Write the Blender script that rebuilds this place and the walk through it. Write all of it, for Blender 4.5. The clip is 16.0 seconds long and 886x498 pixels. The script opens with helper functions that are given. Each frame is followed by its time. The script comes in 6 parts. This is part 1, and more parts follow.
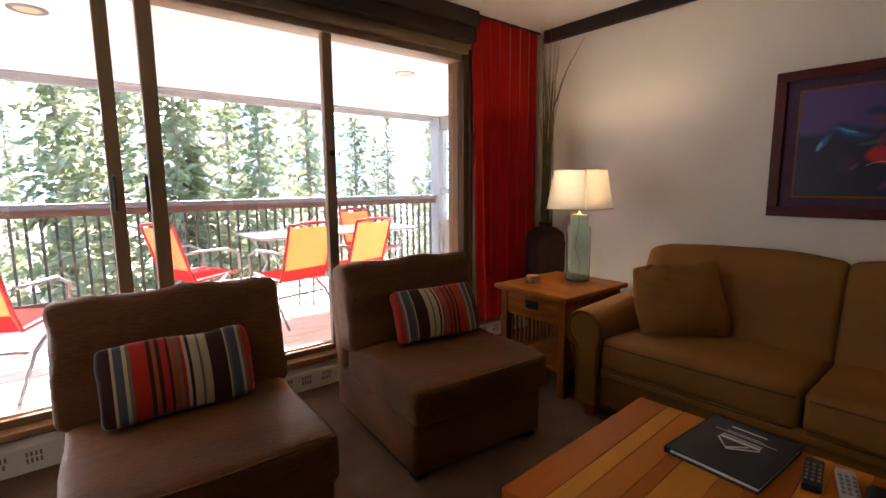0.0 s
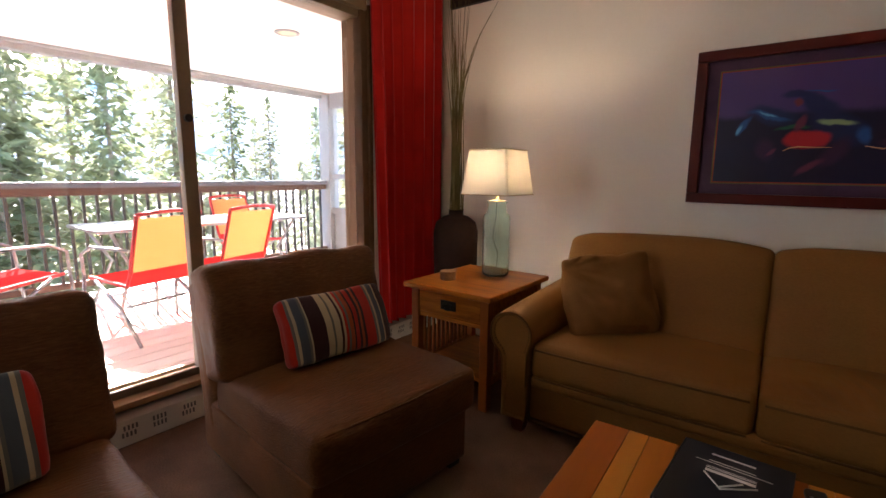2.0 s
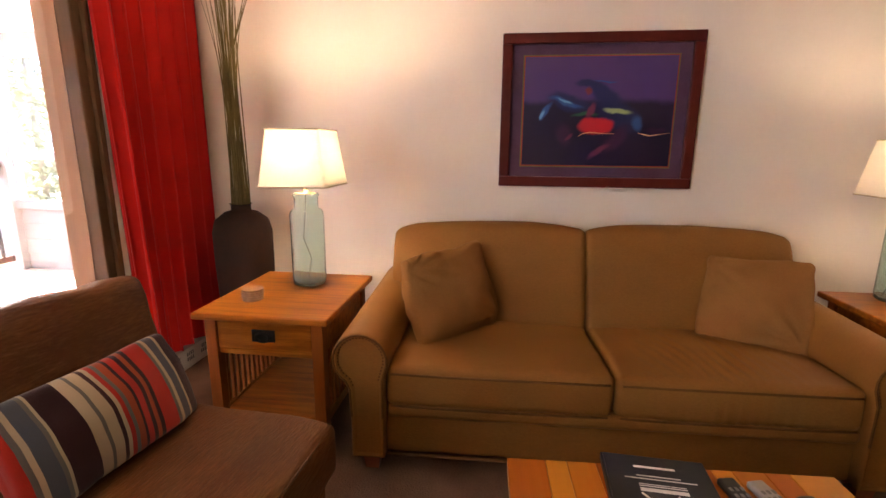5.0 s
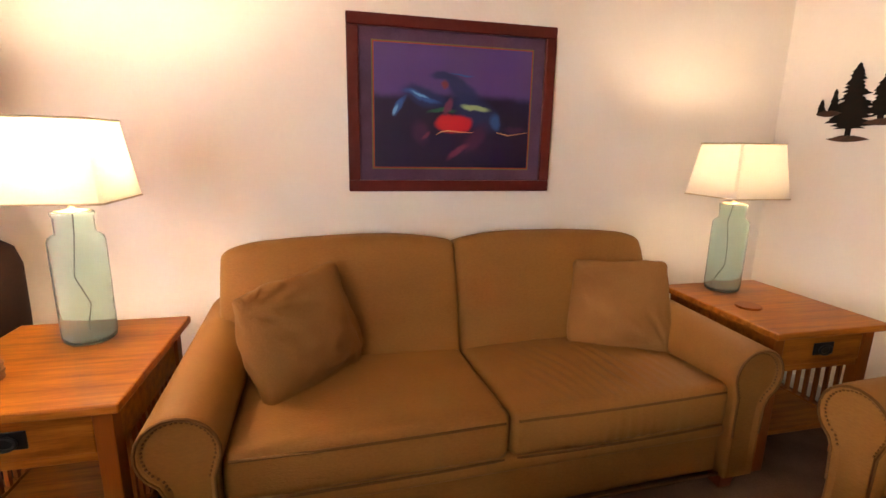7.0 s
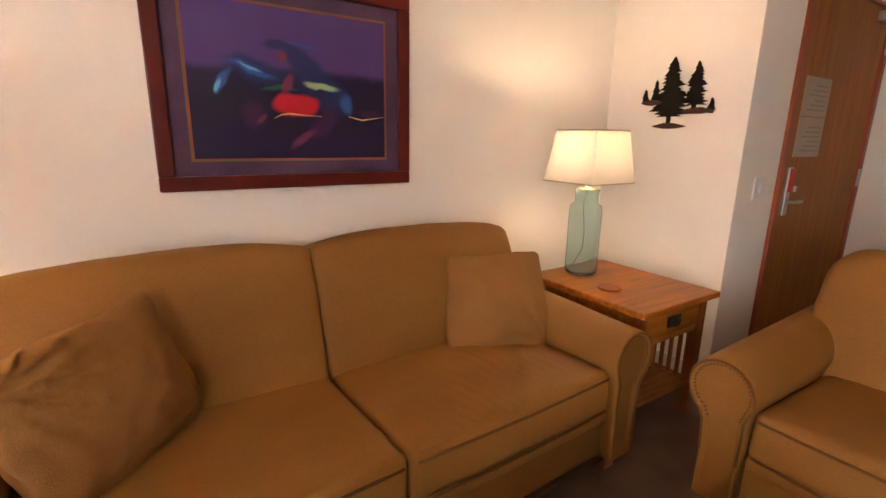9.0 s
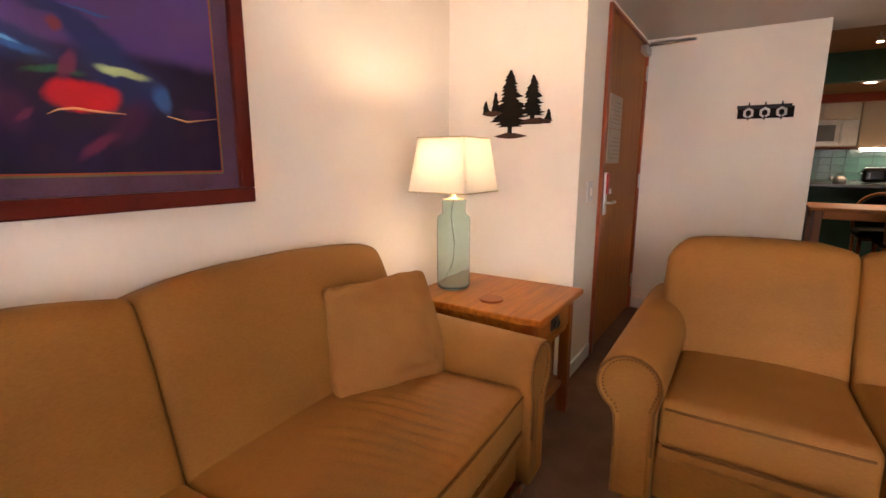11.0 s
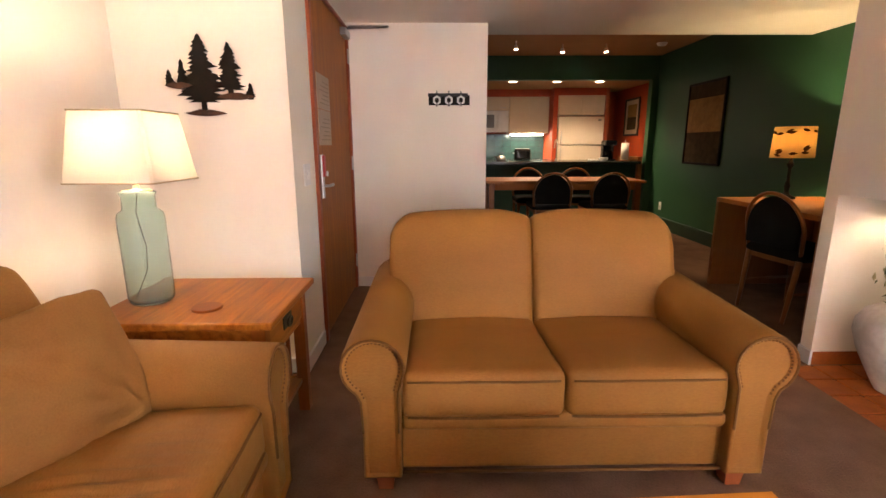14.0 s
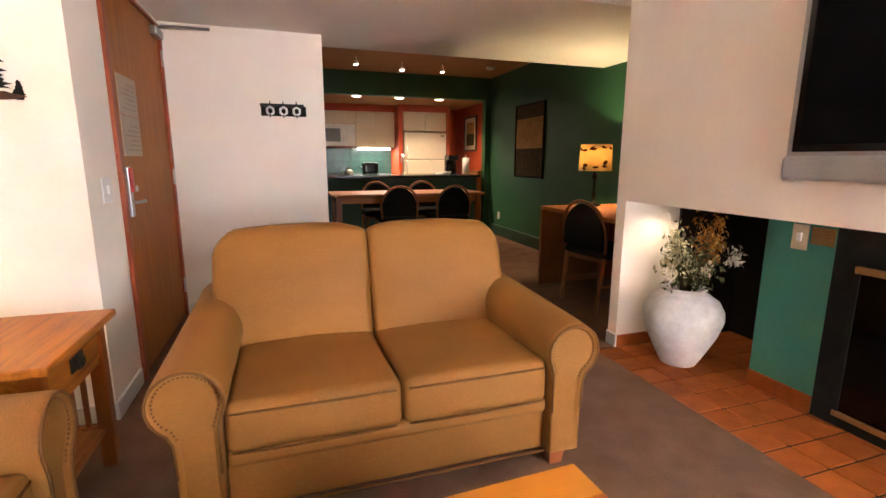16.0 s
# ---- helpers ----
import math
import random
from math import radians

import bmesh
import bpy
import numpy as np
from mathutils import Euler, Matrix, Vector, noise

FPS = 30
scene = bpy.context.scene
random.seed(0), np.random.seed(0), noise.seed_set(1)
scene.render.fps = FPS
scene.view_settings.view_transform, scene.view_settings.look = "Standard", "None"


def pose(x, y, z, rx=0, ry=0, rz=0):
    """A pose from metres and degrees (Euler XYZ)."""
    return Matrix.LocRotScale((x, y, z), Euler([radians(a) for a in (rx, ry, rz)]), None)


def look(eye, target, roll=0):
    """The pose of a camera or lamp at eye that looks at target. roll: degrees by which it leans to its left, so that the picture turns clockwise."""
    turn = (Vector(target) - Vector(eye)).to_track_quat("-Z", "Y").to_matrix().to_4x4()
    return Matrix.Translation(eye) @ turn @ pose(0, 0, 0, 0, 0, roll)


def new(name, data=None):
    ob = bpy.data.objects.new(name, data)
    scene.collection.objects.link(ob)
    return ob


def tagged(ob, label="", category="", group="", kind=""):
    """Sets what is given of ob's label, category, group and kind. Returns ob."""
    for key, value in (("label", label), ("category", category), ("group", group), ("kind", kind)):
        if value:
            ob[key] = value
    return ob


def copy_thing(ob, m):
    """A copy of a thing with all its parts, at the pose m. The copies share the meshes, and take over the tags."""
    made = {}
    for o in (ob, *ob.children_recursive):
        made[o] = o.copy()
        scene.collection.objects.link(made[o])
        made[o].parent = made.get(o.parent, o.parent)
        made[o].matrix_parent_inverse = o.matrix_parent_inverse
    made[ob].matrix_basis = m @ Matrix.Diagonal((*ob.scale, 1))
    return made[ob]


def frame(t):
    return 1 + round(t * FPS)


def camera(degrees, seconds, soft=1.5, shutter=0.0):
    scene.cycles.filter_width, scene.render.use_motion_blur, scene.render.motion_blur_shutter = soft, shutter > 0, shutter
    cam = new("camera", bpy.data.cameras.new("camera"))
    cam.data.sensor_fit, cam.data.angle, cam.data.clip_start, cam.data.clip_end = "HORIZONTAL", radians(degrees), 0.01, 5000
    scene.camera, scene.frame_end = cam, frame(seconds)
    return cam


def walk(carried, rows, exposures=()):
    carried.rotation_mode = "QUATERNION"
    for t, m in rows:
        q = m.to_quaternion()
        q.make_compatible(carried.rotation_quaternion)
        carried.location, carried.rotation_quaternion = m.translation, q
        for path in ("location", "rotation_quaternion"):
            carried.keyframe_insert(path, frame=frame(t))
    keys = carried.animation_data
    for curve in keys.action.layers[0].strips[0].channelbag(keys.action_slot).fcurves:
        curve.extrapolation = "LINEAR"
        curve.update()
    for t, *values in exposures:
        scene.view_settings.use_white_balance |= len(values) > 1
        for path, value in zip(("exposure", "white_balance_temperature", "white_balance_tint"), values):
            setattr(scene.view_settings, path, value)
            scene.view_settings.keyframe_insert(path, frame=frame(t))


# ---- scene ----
cam = camera(86.7, 16.0)
PATH = [
    (0, (0.404, 0.439, 1.241), (1.66, 1.971, 0.967), -0.4),
    (0.5, (0.511, 0.511, 1.255), (1.803, 2.006, 0.944), -0.7),
    (1, (0.625, 0.625, 1.178), (1.995, 2.053, 0.891), -0.4),
    (1.5, (0.631, 0.747, 1.183), (2.12, 2.046, 0.876), 0.3),
    (2, (0.67, 0.832, 1.191), (2.242, 2.027, 0.874), 0.6),
    (2.5, (0.713, 0.93, 1.183), (2.369, 2.007, 0.865), 0.7),
    (3, (0.691, 1.037, 1.22), (2.435, 1.95, 0.866), 0.6),
    (3.5, (0.698, 1.128, 1.241), (2.51, 1.877, 0.846), 0.3),
    (4, (0.74, 1.197, 1.261), (2.603, 1.785, 0.83), 0.1),
    (6.5, (1.227, 1.408, 1.239), (3.166, 1.124, 0.843), 1.0),
    (7, (1.294, 1.409, 1.263), (3.195, 0.961, 0.836), 1.1),
    (7.5, (1.365, 1.438, 1.249), (3.211, 0.799, 0.817), 1.4),
    (8, (1.444, 1.444, 1.248), (3.218, 0.638, 0.795), 1.5),
    (8.5, (1.511, 1.401, 1.265), (3.22, 0.474, 0.794), 1.2),
    (11, (1.997, 1.43, 1.201), (3.057, -0.225, 0.83), 0.1),
    (11.5, (2.026, 1.411, 1.208), (2.92, -0.336, 0.824), -0.3),
    (12, (2.07, 1.357, 1.198), (2.776, -0.470, 0.794), -0.3),
    (12.5, (2.074, 1.326, 1.189), (2.598, -0.559, 0.774), -0.5),
    (13, (2.063, 1.314, 1.199), (2.394, -0.610, 0.765), -0.3),
    (13.5, (2.056, 1.308, 1.202), (2.195, -0.638, 0.76), 0.0),
    (14, (2.04, 1.296, 1.184), (2.015, -0.656, 0.751), -0.2),
    (14.5, (2.028, 1.289, 1.177), (1.842, -0.657, 0.753), -0.1),
    (15, (1.995, 1.28, 1.189), (1.663, -0.646, 0.768), 0.1),
    (15.5, (1.958, 1.296, 1.189), (1.491, -0.607, 0.787), 0.2),
    (16, (1.937, 1.299, 1.172), (1.325, -0.568, 0.798), 0.2),
]
walk(cam, [(t, look(eye, target, roll)) for t, eye, target, roll in PATH],
     [(0.0, 3.4, 6600, 14), (3.0, 3.45, 6700, 18), (4.0, 4.0, 7200, 28), (6.5, 5.15, 7350, 21), (8.5, 5.05, 7400, 22), (11.0, 5.25, 7400, 25), (12.5, 5.25, 7400, 26), (14.5, 5.75, 6900, 22), (16.0, 5.95, 6500, 19)])

# ---- world, sun and large lights ----
world = bpy.data.worlds.new("world")
scene.world = world
world.use_nodes = True
sky = world.node_tree.nodes.new("ShaderNodeTexSky")
sky.sky_type, sky.sun_disc = "NISHITA", False
SUN_ELEVATION, SUN_AZIMUTH = 31.0, 12.0  # azimuth: degrees clockwise from +y
sky.sun_elevation, sky.sun_rotation = radians(SUN_ELEVATION), radians(SUN_AZIMUTH)
world.node_tree.links.new(sky.outputs[0], world.node_tree.nodes["Background"].inputs[0])
world.node_tree.nodes["Background"].inputs[1].default_value = 0.15
sun = new("sun", bpy.data.lights.new("sun", "SUN"))
sun.data.energy, sun.data.angle, sun.data.color = 5.0, radians(0.5), (1.0, 0.95, 0.88)
_e, _a = radians(SUN_ELEVATION), radians(SUN_AZIMUTH)
sun.matrix_world = look((math.sin(_a) * math.cos(_e) * 60, math.cos(_a) * math.cos(_e) * 60, math.sin(_e) * 60), (0, 0, 0))


def lamp_point(name, place, power, colour, size=0.05):
    ob = new(name, bpy.data.lights.new(name, "POINT"))
    ob.data.energy, ob.data.color, ob.data.shadow_soft_size = power, colour, size
    ob.location = place
    return ob


def lamp_spot(name, place, power, colour, angle=110, size=0.05):
    ob = new(name, bpy.data.lights.new(name, "SPOT"))
    ob.data.energy, ob.data.color, ob.data.shadow_soft_size = power, colour, size
    ob.data.spot_size, ob.data.spot_blend = radians(angle), 0.6
    ob.location = place
    return ob


# sky light through the far end of the window opening
win_lamp = new("window_daylight", bpy.data.lights.new("window_daylight", "AREA"))
win_lamp.data.shape, win_lamp.data.size, win_lamp.data.size_y = "RECTANGLE", 0.88, 1.85
win_lamp.data.energy, win_lamp.data.color = 1.5, (0.93, 0.97, 1.0)
win_lamp.matrix_world = look((-0.41, 3.06, 1.18), (0.3, 0.0, 2.0))

WARM = (1.0, 0.83, 0.61)

# ---- materials ----


def mat(name, colour, rough=0.6, second=None, scale=6.0, fine=120.0, bump=0.15, metal=0.0, sheen=0.0, coat=0.0, stretch=(1, 1, 1), amount=0.5, spread=0.0, depth=0.002):
    """A principled surface whose colour varies at two scales, with fine relief."""
    m = bpy.data.materials.new(name)
    m.use_nodes = True
    n, l = m.node_tree.nodes, m.node_tree.links
    b = n["Principled BSDF"]
    b.inputs["Roughness"].default_value, b.inputs["Metallic"].default_value = rough, metal
    b.inputs["Sheen Weight"].default_value, b.inputs["Coat Weight"].default_value = sheen, coat
    b.inputs["Specular IOR Level"].default_value = 0.12 if rough >= 0.75 else 0.4
    second = second or tuple(c * 0.72 for c in colour)
    co, mp = n.new("ShaderNodeTexCoord"), n.new("ShaderNodeMapping")
    mp.inputs["Scale"].default_value = stretch
    l.new(co.outputs["Object"], mp.inputs[0])
    big, small = n.new("ShaderNodeTexNoise"), n.new("ShaderNodeTexNoise")
    for tex, s, d in ((big, scale, 4), (small, fine, 3)):
        tex.inputs["Scale"].default_value, tex.inputs["Detail"].default_value = s, d
        l.new(mp.outputs[0], tex.inputs[0])
    add = n.new("ShaderNodeMath")
    add.operation = "MULTIPLY_ADD"
    add.inputs[1].default_value = 0.45
    l.new(small.outputs[0], add.inputs[0])
    l.new(big.outputs[0], add.inputs[2])
    ramp = n.new("ShaderNodeMapRange")
    ramp.inputs[1].default_value, ramp.inputs[2].default_value = 0.725 - 0.5 * amount, 0.725 + 0.5 * amount
    l.new(add.outputs[0], ramp.inputs[0])
    mix = n.new("ShaderNodeMix")
    mix.data_type = "RGBA"
    mix.inputs[6].default_value, mix.inputs[7].default_value = (*second, 1), (*colour, 1)
    l.new(ramp.outputs[0], mix.inputs[0])
    out = mix.outputs[2]
    if spread:
        info, hsv, mr = n.new("ShaderNodeObjectInfo"), n.new("ShaderNodeHueSaturation"), n.new("ShaderNodeMapRange")
        mr.inputs[3].default_value, mr.inputs[4].default_value = 1 - spread, 1 + spread
        l.new(info.outputs["Random"], mr.inputs[0])
        l.new(mr.outputs[0], hsv.inputs["Value"])
        l.new(out, hsv.inputs["Color"])
        out = hsv.outputs[0]
    l.new(out, b.inputs["Base Color"])
    if bump:
        bp = n.new("ShaderNodeBump")
        bp.inputs["Strength"].default_value, bp.inputs["Distance"].default_value = bump, depth
        l.new(small.outputs[0], bp.inputs["Height"])
        l.new(bp.outputs[0], b.inputs["Normal"])
    rr = n.new("ShaderNodeMapRange")
    rr.inputs[3].default_value, rr.inputs[4].default_value = max(0.02, rough - 0.08), min(1, rough + 0.08)
    l.new(big.outputs[0], rr.inputs[0])
    l.new(rr.outputs[0], b.inputs["Roughness"])
    return m


def wood(name, light, dark, rough=0.35, grain=(1, 14, 14), coat=0.15, scale=3.0, spread=0.0, amount=1.1):
    """Stained wood with long grain along the object's x (stretch small there)."""
    m = mat(name, light, rough, dark, scale=scale, fine=22, bump=0.03, coat=coat * 0.3, stretch=grain, amount=amount, spread=spread, depth=0.001)
    m.node_tree.nodes["Principled BSDF"].inputs["Specular IOR Level"].default_value = 0.24
    return m


def glow(name, colour, strength):
    m = bpy.data.materials.new(name)
    m.use_nodes = True
    b = m.node_tree.nodes["Principled BSDF"]
    b.inputs["Base Color"].default_value = (*colour, 1)
    b.inputs["Emission Color"].default_value, b.inputs["Emission Strength"].default_value = (*colour, 1), strength
    return m


def glass_mat(name, tint=(1, 1, 1), rough=0.0, ior=1.45):
    m = bpy.data.materials.new(name)
    m.use_nodes = True
    b = m.node_tree.nodes["Principled BSDF"]
    b.inputs["Base Color"].default_value = (*tint, 1)
    b.inputs["Transmission Weight"].default_value, b.inputs["Roughness"].default_value, b.inputs["IOR"].default_value = 1.0, rough, ior
    return m


def cloth_shade(name, colour):
    """Translucent lampshade fabric."""
    m = bpy.data.materials.new(name)
    m.use_nodes = True
    n, l = m.node_tree.nodes, m.node_tree.links
    d, t, mix = n.new("ShaderNodeBsdfDiffuse"), n.new("ShaderNodeBsdfTranslucent"), n.new("ShaderNodeMixShader")
    tex, co, ramp = n.new("ShaderNodeTexNoise"), n.new("ShaderNodeTexCoord"), n.new("ShaderNodeMix")
    ramp.data_type = "RGBA"
    tex.inputs["Scale"].default_value = 180
    l.new(co.outputs["Object"], tex.inputs[0])
    l.new(tex.outputs[0], ramp.inputs[0])
    ramp.inputs[6].default_value, ramp.inputs[7].default_value = (*[c * 0.88 for c in colour], 1), (*colour, 1)
    for s in (d, t):
        l.new(ramp.outputs[2], s.inputs[0])
    mix.inputs[0].default_value = 0.4
    l.new(d.outputs[0], mix.inputs[1])
    l.new(t.outputs[0], mix.inputs[2])
    l.new(mix.outputs[0], n["Material Output"].inputs[0])
    return m


M_WALL = mat("wall_paint", (0.86, 0.785, 0.675), 0.75, (0.82, 0.745, 0.635), scale=2.5, fine=55, bump=0.22, depth=0.003)
M_CEIL = mat("ceiling_paint", (0.84, 0.775, 0.69), 0.85, (0.80, 0.735, 0.65), scale=3, fine=90, bump=0.3, depth=0.003)
M_CARPET = mat("carpet", (0.215, 0.118, 0.074), 0.95, (0.135, 0.070, 0.043), scale=6, fine=120, bump=0.9, depth=0.006)
M_BEAM = wood("dark_beam", (0.045, 0.022, 0.014), (0.02, 0.01, 0.007), 0.45)
M_ALU = mat("bronze_frame", (0.27, 0.175, 0.10), 0.4, (0.20, 0.13, 0.075), metal=0.15, bump=0.05)
M_GLASS = glass_mat("window_glass")
M_SOFA = mat("sofa_fabric", (0.302, 0.130, 0.026), 0.62, (0.205, 0.083, 0.015), scale=3, fine=210, bump=0.8, depth=0.0016, stretch=(0.4, 1, 1), amount=0.55)
M_SOFA_PIPE = mat("sofa_piping", (0.16, 0.068, 0.02), 0.8, bump=0.1)
M_CHAIR = mat("brown_chair_fabric", (0.20, 0.078, 0.025), 0.55, (0.095, 0.033, 0.009), scale=4, fine=150, bump=1.0, depth=0.003, stretch=(0.2, 1, 1), amount=0.36)
M_OAK = wood("oak", (0.42, 0.138, 0.017), (0.20, 0.054, 0.006), 0.34, coat=0.0, amount=0.42)
M_OAK.node_tree.nodes["Principled BSDF"].inputs["Specular IOR Level"].default_value = 0.14
M_OAK_DARK = wood("oak_side", (0.27, 0.095, 0.025), (0.17, 0.055, 0.014), 0.35)
M_BLACK = mat("black_iron", (0.012, 0.011, 0.011), 0.45, bump=0.1)
M_CURTAIN = mat("red_curtain", (0.52, 0.011, 0.006), 0.8, (0.40, 0.007, 0.004), scale=6, fine=300, bump=0.3, sheen=0.3)
M_WHITE = mat("white_trim", (0.78, 0.76, 0.72), 0.45, (0.72, 0.70, 0.66), bump=0.05)
M_SHADE = cloth_shade("shade_fabric", (0.72, 0.675, 0.59))
M_BOTTLE = glass_mat("seafoam_glass", (0.80, 0.955, 0.915), 0.0, 1.3)
M_BOTTLE.node_tree.nodes["Principled BSDF"].inputs["Transmission Weight"].default_value = 0.92
_n, _l = M_BOTTLE.node_tree.nodes, M_BOTTLE.node_tree.links
_c, _t, _b = _n.new("ShaderNodeTexCoord"), _n.new("ShaderNodeTexNoise"), _n.new("ShaderNodeBump")
_t.inputs["Scale"].default_value, _t.inputs["Detail"].default_value = 26.0, 2.0
_b.inputs["Strength"].default_value, _b.inputs["Distance"].default_value = 0.5, 0.004
_l.new(_c.outputs["Object"], _t.inputs[0])
_l.new(_t.outputs[0], _b.inputs["Height"])
_l.new(_b.outputs[0], _n["Principled BSDF"].inputs["Normal"])
M_GREEN = mat("green_paint", (0.024, 0.095, 0.042), 0.55, (0.019, 0.078, 0.034), scale=3, fine=70, bump=0.2)
M_FOOT = wood("cherry_leg", (0.33, 0.085, 0.025), (0.22, 0.05, 0.015), 0.35)


def creased(m, scale, distance, stretch=(1, 1, 1), strength=0.8):
    """Adds broad soft creases to a surface's relief."""
    n, l = m.node_tree.nodes, m.node_tree.links
    b = n["Principled BSDF"]
    co, mp, tex, bp = n.new("ShaderNodeTexCoord"), n.new("ShaderNodeMapping"), n.new("ShaderNodeTexNoise"), n.new("ShaderNodeBump")
    mp.inputs["Scale"].default_value = stretch
    tex.noise_type = "RIDGED_MULTIFRACTAL"
    tex.inputs["Scale"].default_value, tex.inputs["Detail"].default_value, tex.inputs["Distortion"].default_value = scale, 2.0, 0.6
    l.new(co.outputs["Object"], mp.inputs[0])
    l.new(mp.outputs[0], tex.inputs[0])
    bp.inputs["Strength"].default_value, bp.inputs["Distance"].default_value = strength, distance
    l.new(tex.outputs[0], bp.inputs["Height"])
    old = b.inputs["Normal"].links
    if old:
        l.new(old[0].from_socket, bp.inputs["Normal"])
    l.new(bp.outputs[0], b.inputs["Normal"])


creased(M_CHAIR, 4, 0.014, (1, 0.6, 1), 0.6)
creased(M_SOFA, 3, 0.006, (1, 0.7, 1), 0.35)
M_SOFA.node_tree.nodes["Principled BSDF"].inputs["Specular IOR Level"].default_value = 0.22
M_CHAIR.node_tree.nodes["Principled BSDF"].inputs["Specular IOR Level"].default_value = 0.2

# ---- building blocks ----


def thing(name, label, category, group="", m=None, kind=""):
    ob = new(name)
    ob.empty_display_size = 0.1
    if m is not None:
        ob.matrix_basis = m
    return tagged(ob, label, category, group, kind)


def part(name, bm, material, parent=None, label="", smooth=False, m=None):
    me = bpy.data.meshes.new(name)
    if smooth:
        for f in bm.faces:
            f.smooth = True
    bm.normal_update()
    bm.to_mesh(me)
    bm.free()
    me.materials.append(material)
    ob = new(name, me)
    ob.parent = parent
    if m is not None:
        ob.matrix_basis = m
    if label:
        ob["label"] = label
    return ob


def solid(name, bm, material, label, category, kind="structure", group="", smooth=False):
    return tagged(part(name, bm, material, smooth=smooth), label, category, group, kind)


def box(x0, x1, y0, y1, z0, z1, bevel=0.0, seg=2, bm=None):
    own = bmesh.new()
    bmesh.ops.create_cube(own, size=1, matrix=Matrix.Translation(((x0 + x1) / 2, (y0 + y1) / 2, (z0 + z1) / 2)) @ Matrix.Diagonal((x1 - x0, y1 - y0, z1 - z0, 1)))
    if bevel:
        bmesh.ops.bevel(own, geom=own.edges[:], offset=bevel, segments=seg, profile=0.5, affect="EDGES")
    return join(bm, own)


def join(bm, other):
    """Adds the faces of other to bm; returns bm, or other where there is no bm."""
    if bm is None:
        return other
    at = {v: bm.verts.new(v.co) for v in other.verts}
    for f in other.faces:
        g = bm.faces.new([at[v] for v in f.verts])
        g.smooth = f.smooth
    other.free()
    return bm


def moved(bm, m):
    bmesh.ops.transform(bm, matrix=m, verts=bm.verts[:])
    return bm


def prism(outline, y0, y1, bevel=0.0, seg=2):
    """An outline of (x, z) drawn out from y0 to y1."""
    bm = bmesh.new()
    a = [bm.verts.new((x, y0, z)) for x, z in outline]
    b = [bm.verts.new((x, y1, z)) for x, z in outline]
    n = len(a)
    bm.faces.new(a)
    bm.faces.new(b[::-1])
    for i in range(n):
        bm.faces.new((a[i], b[i], b[(i + 1) % n], a[(i + 1) % n]))
    bmesh.ops.recalc_face_normals(bm, faces=bm.faces[:])
    if bevel:
        rim = [e for e in bm.edges if abs(e.verts[0].co.y - e.verts[1].co.y) < 1e-6]
        bmesh.ops.bevel(bm, geom=rim, offset=bevel, segments=seg, profile=0.5, affect="EDGES")
    return bm


def lathe(profile, n=32, cap=True):
    """A profile of (radius, z) turned round z."""
    bm = bmesh.new()
    rings = []
    for r, z in profile:
        if r < 1e-5:
            rings.append([bm.verts.new((0, 0, z))])
        else:
            rings.append([bm.verts.new((r * math.cos(2 * math.pi * i / n), r * math.sin(2 * math.pi * i / n), z)) for i in range(n)])
    for a, b in zip(rings, rings[1:]):
        for i in range(n):
            j = (i + 1) % n
            if len(a) == 1:
                bm.faces.new((a[0], b[j], b[i]))
            elif len(b) == 1:
                bm.faces.new((a[i], a[j], b[0]))
            else:
                bm.faces.new((a[i], a[j], b[j], b[i]))
    for ring, flip in ((rings[0], True), (rings[-1], False)):
        if cap and len(ring) > 2:
            bm.faces.new(ring[::-1] if flip else ring)
    return bm


def tube(points, r, n=8, bm=None, closed=False):
    """A round bar along points; r may be one radius or one for each point."""
    own = bmesh.new()
    pts = [Vector(p) for p in points]
    rad = r if isinstance(r, (list, tuple)) else [r] * len(pts)
    rings, side = [], None
    for i, p in enumerate(pts):
        if closed:
            d = (pts[(i + 1) % len(pts)] - pts[i - 1]).normalized()
        else:
            d = (pts[min(i + 1, len(pts) - 1)] - pts[max(i - 1, 0)]).normalized()
        if side is None:
            side = d.orthogonal().normalized()
        side = (side - d * side.dot(d)).normalized()
        up = d.cross(side)
        rings.append([own.verts.new(p + (side * math.cos(2 * math.pi * k / n) + up * math.sin(2 * math.pi * k / n)) * rad[i]) for k in range(n)])
    pairs = list(zip(rings, rings[1:])) + ([(rings[-1], rings[0])] if closed else [])
    for a, b in pairs:
        for k in range(n):
            own.faces.new((a[k], a[(k + 1) % n], b[(k + 1) % n], b[k])).smooth = True
    if not closed:
        own.faces.new(rings[0][::-1])
        own.faces.new(rings[-1])
    return join(bm, own)


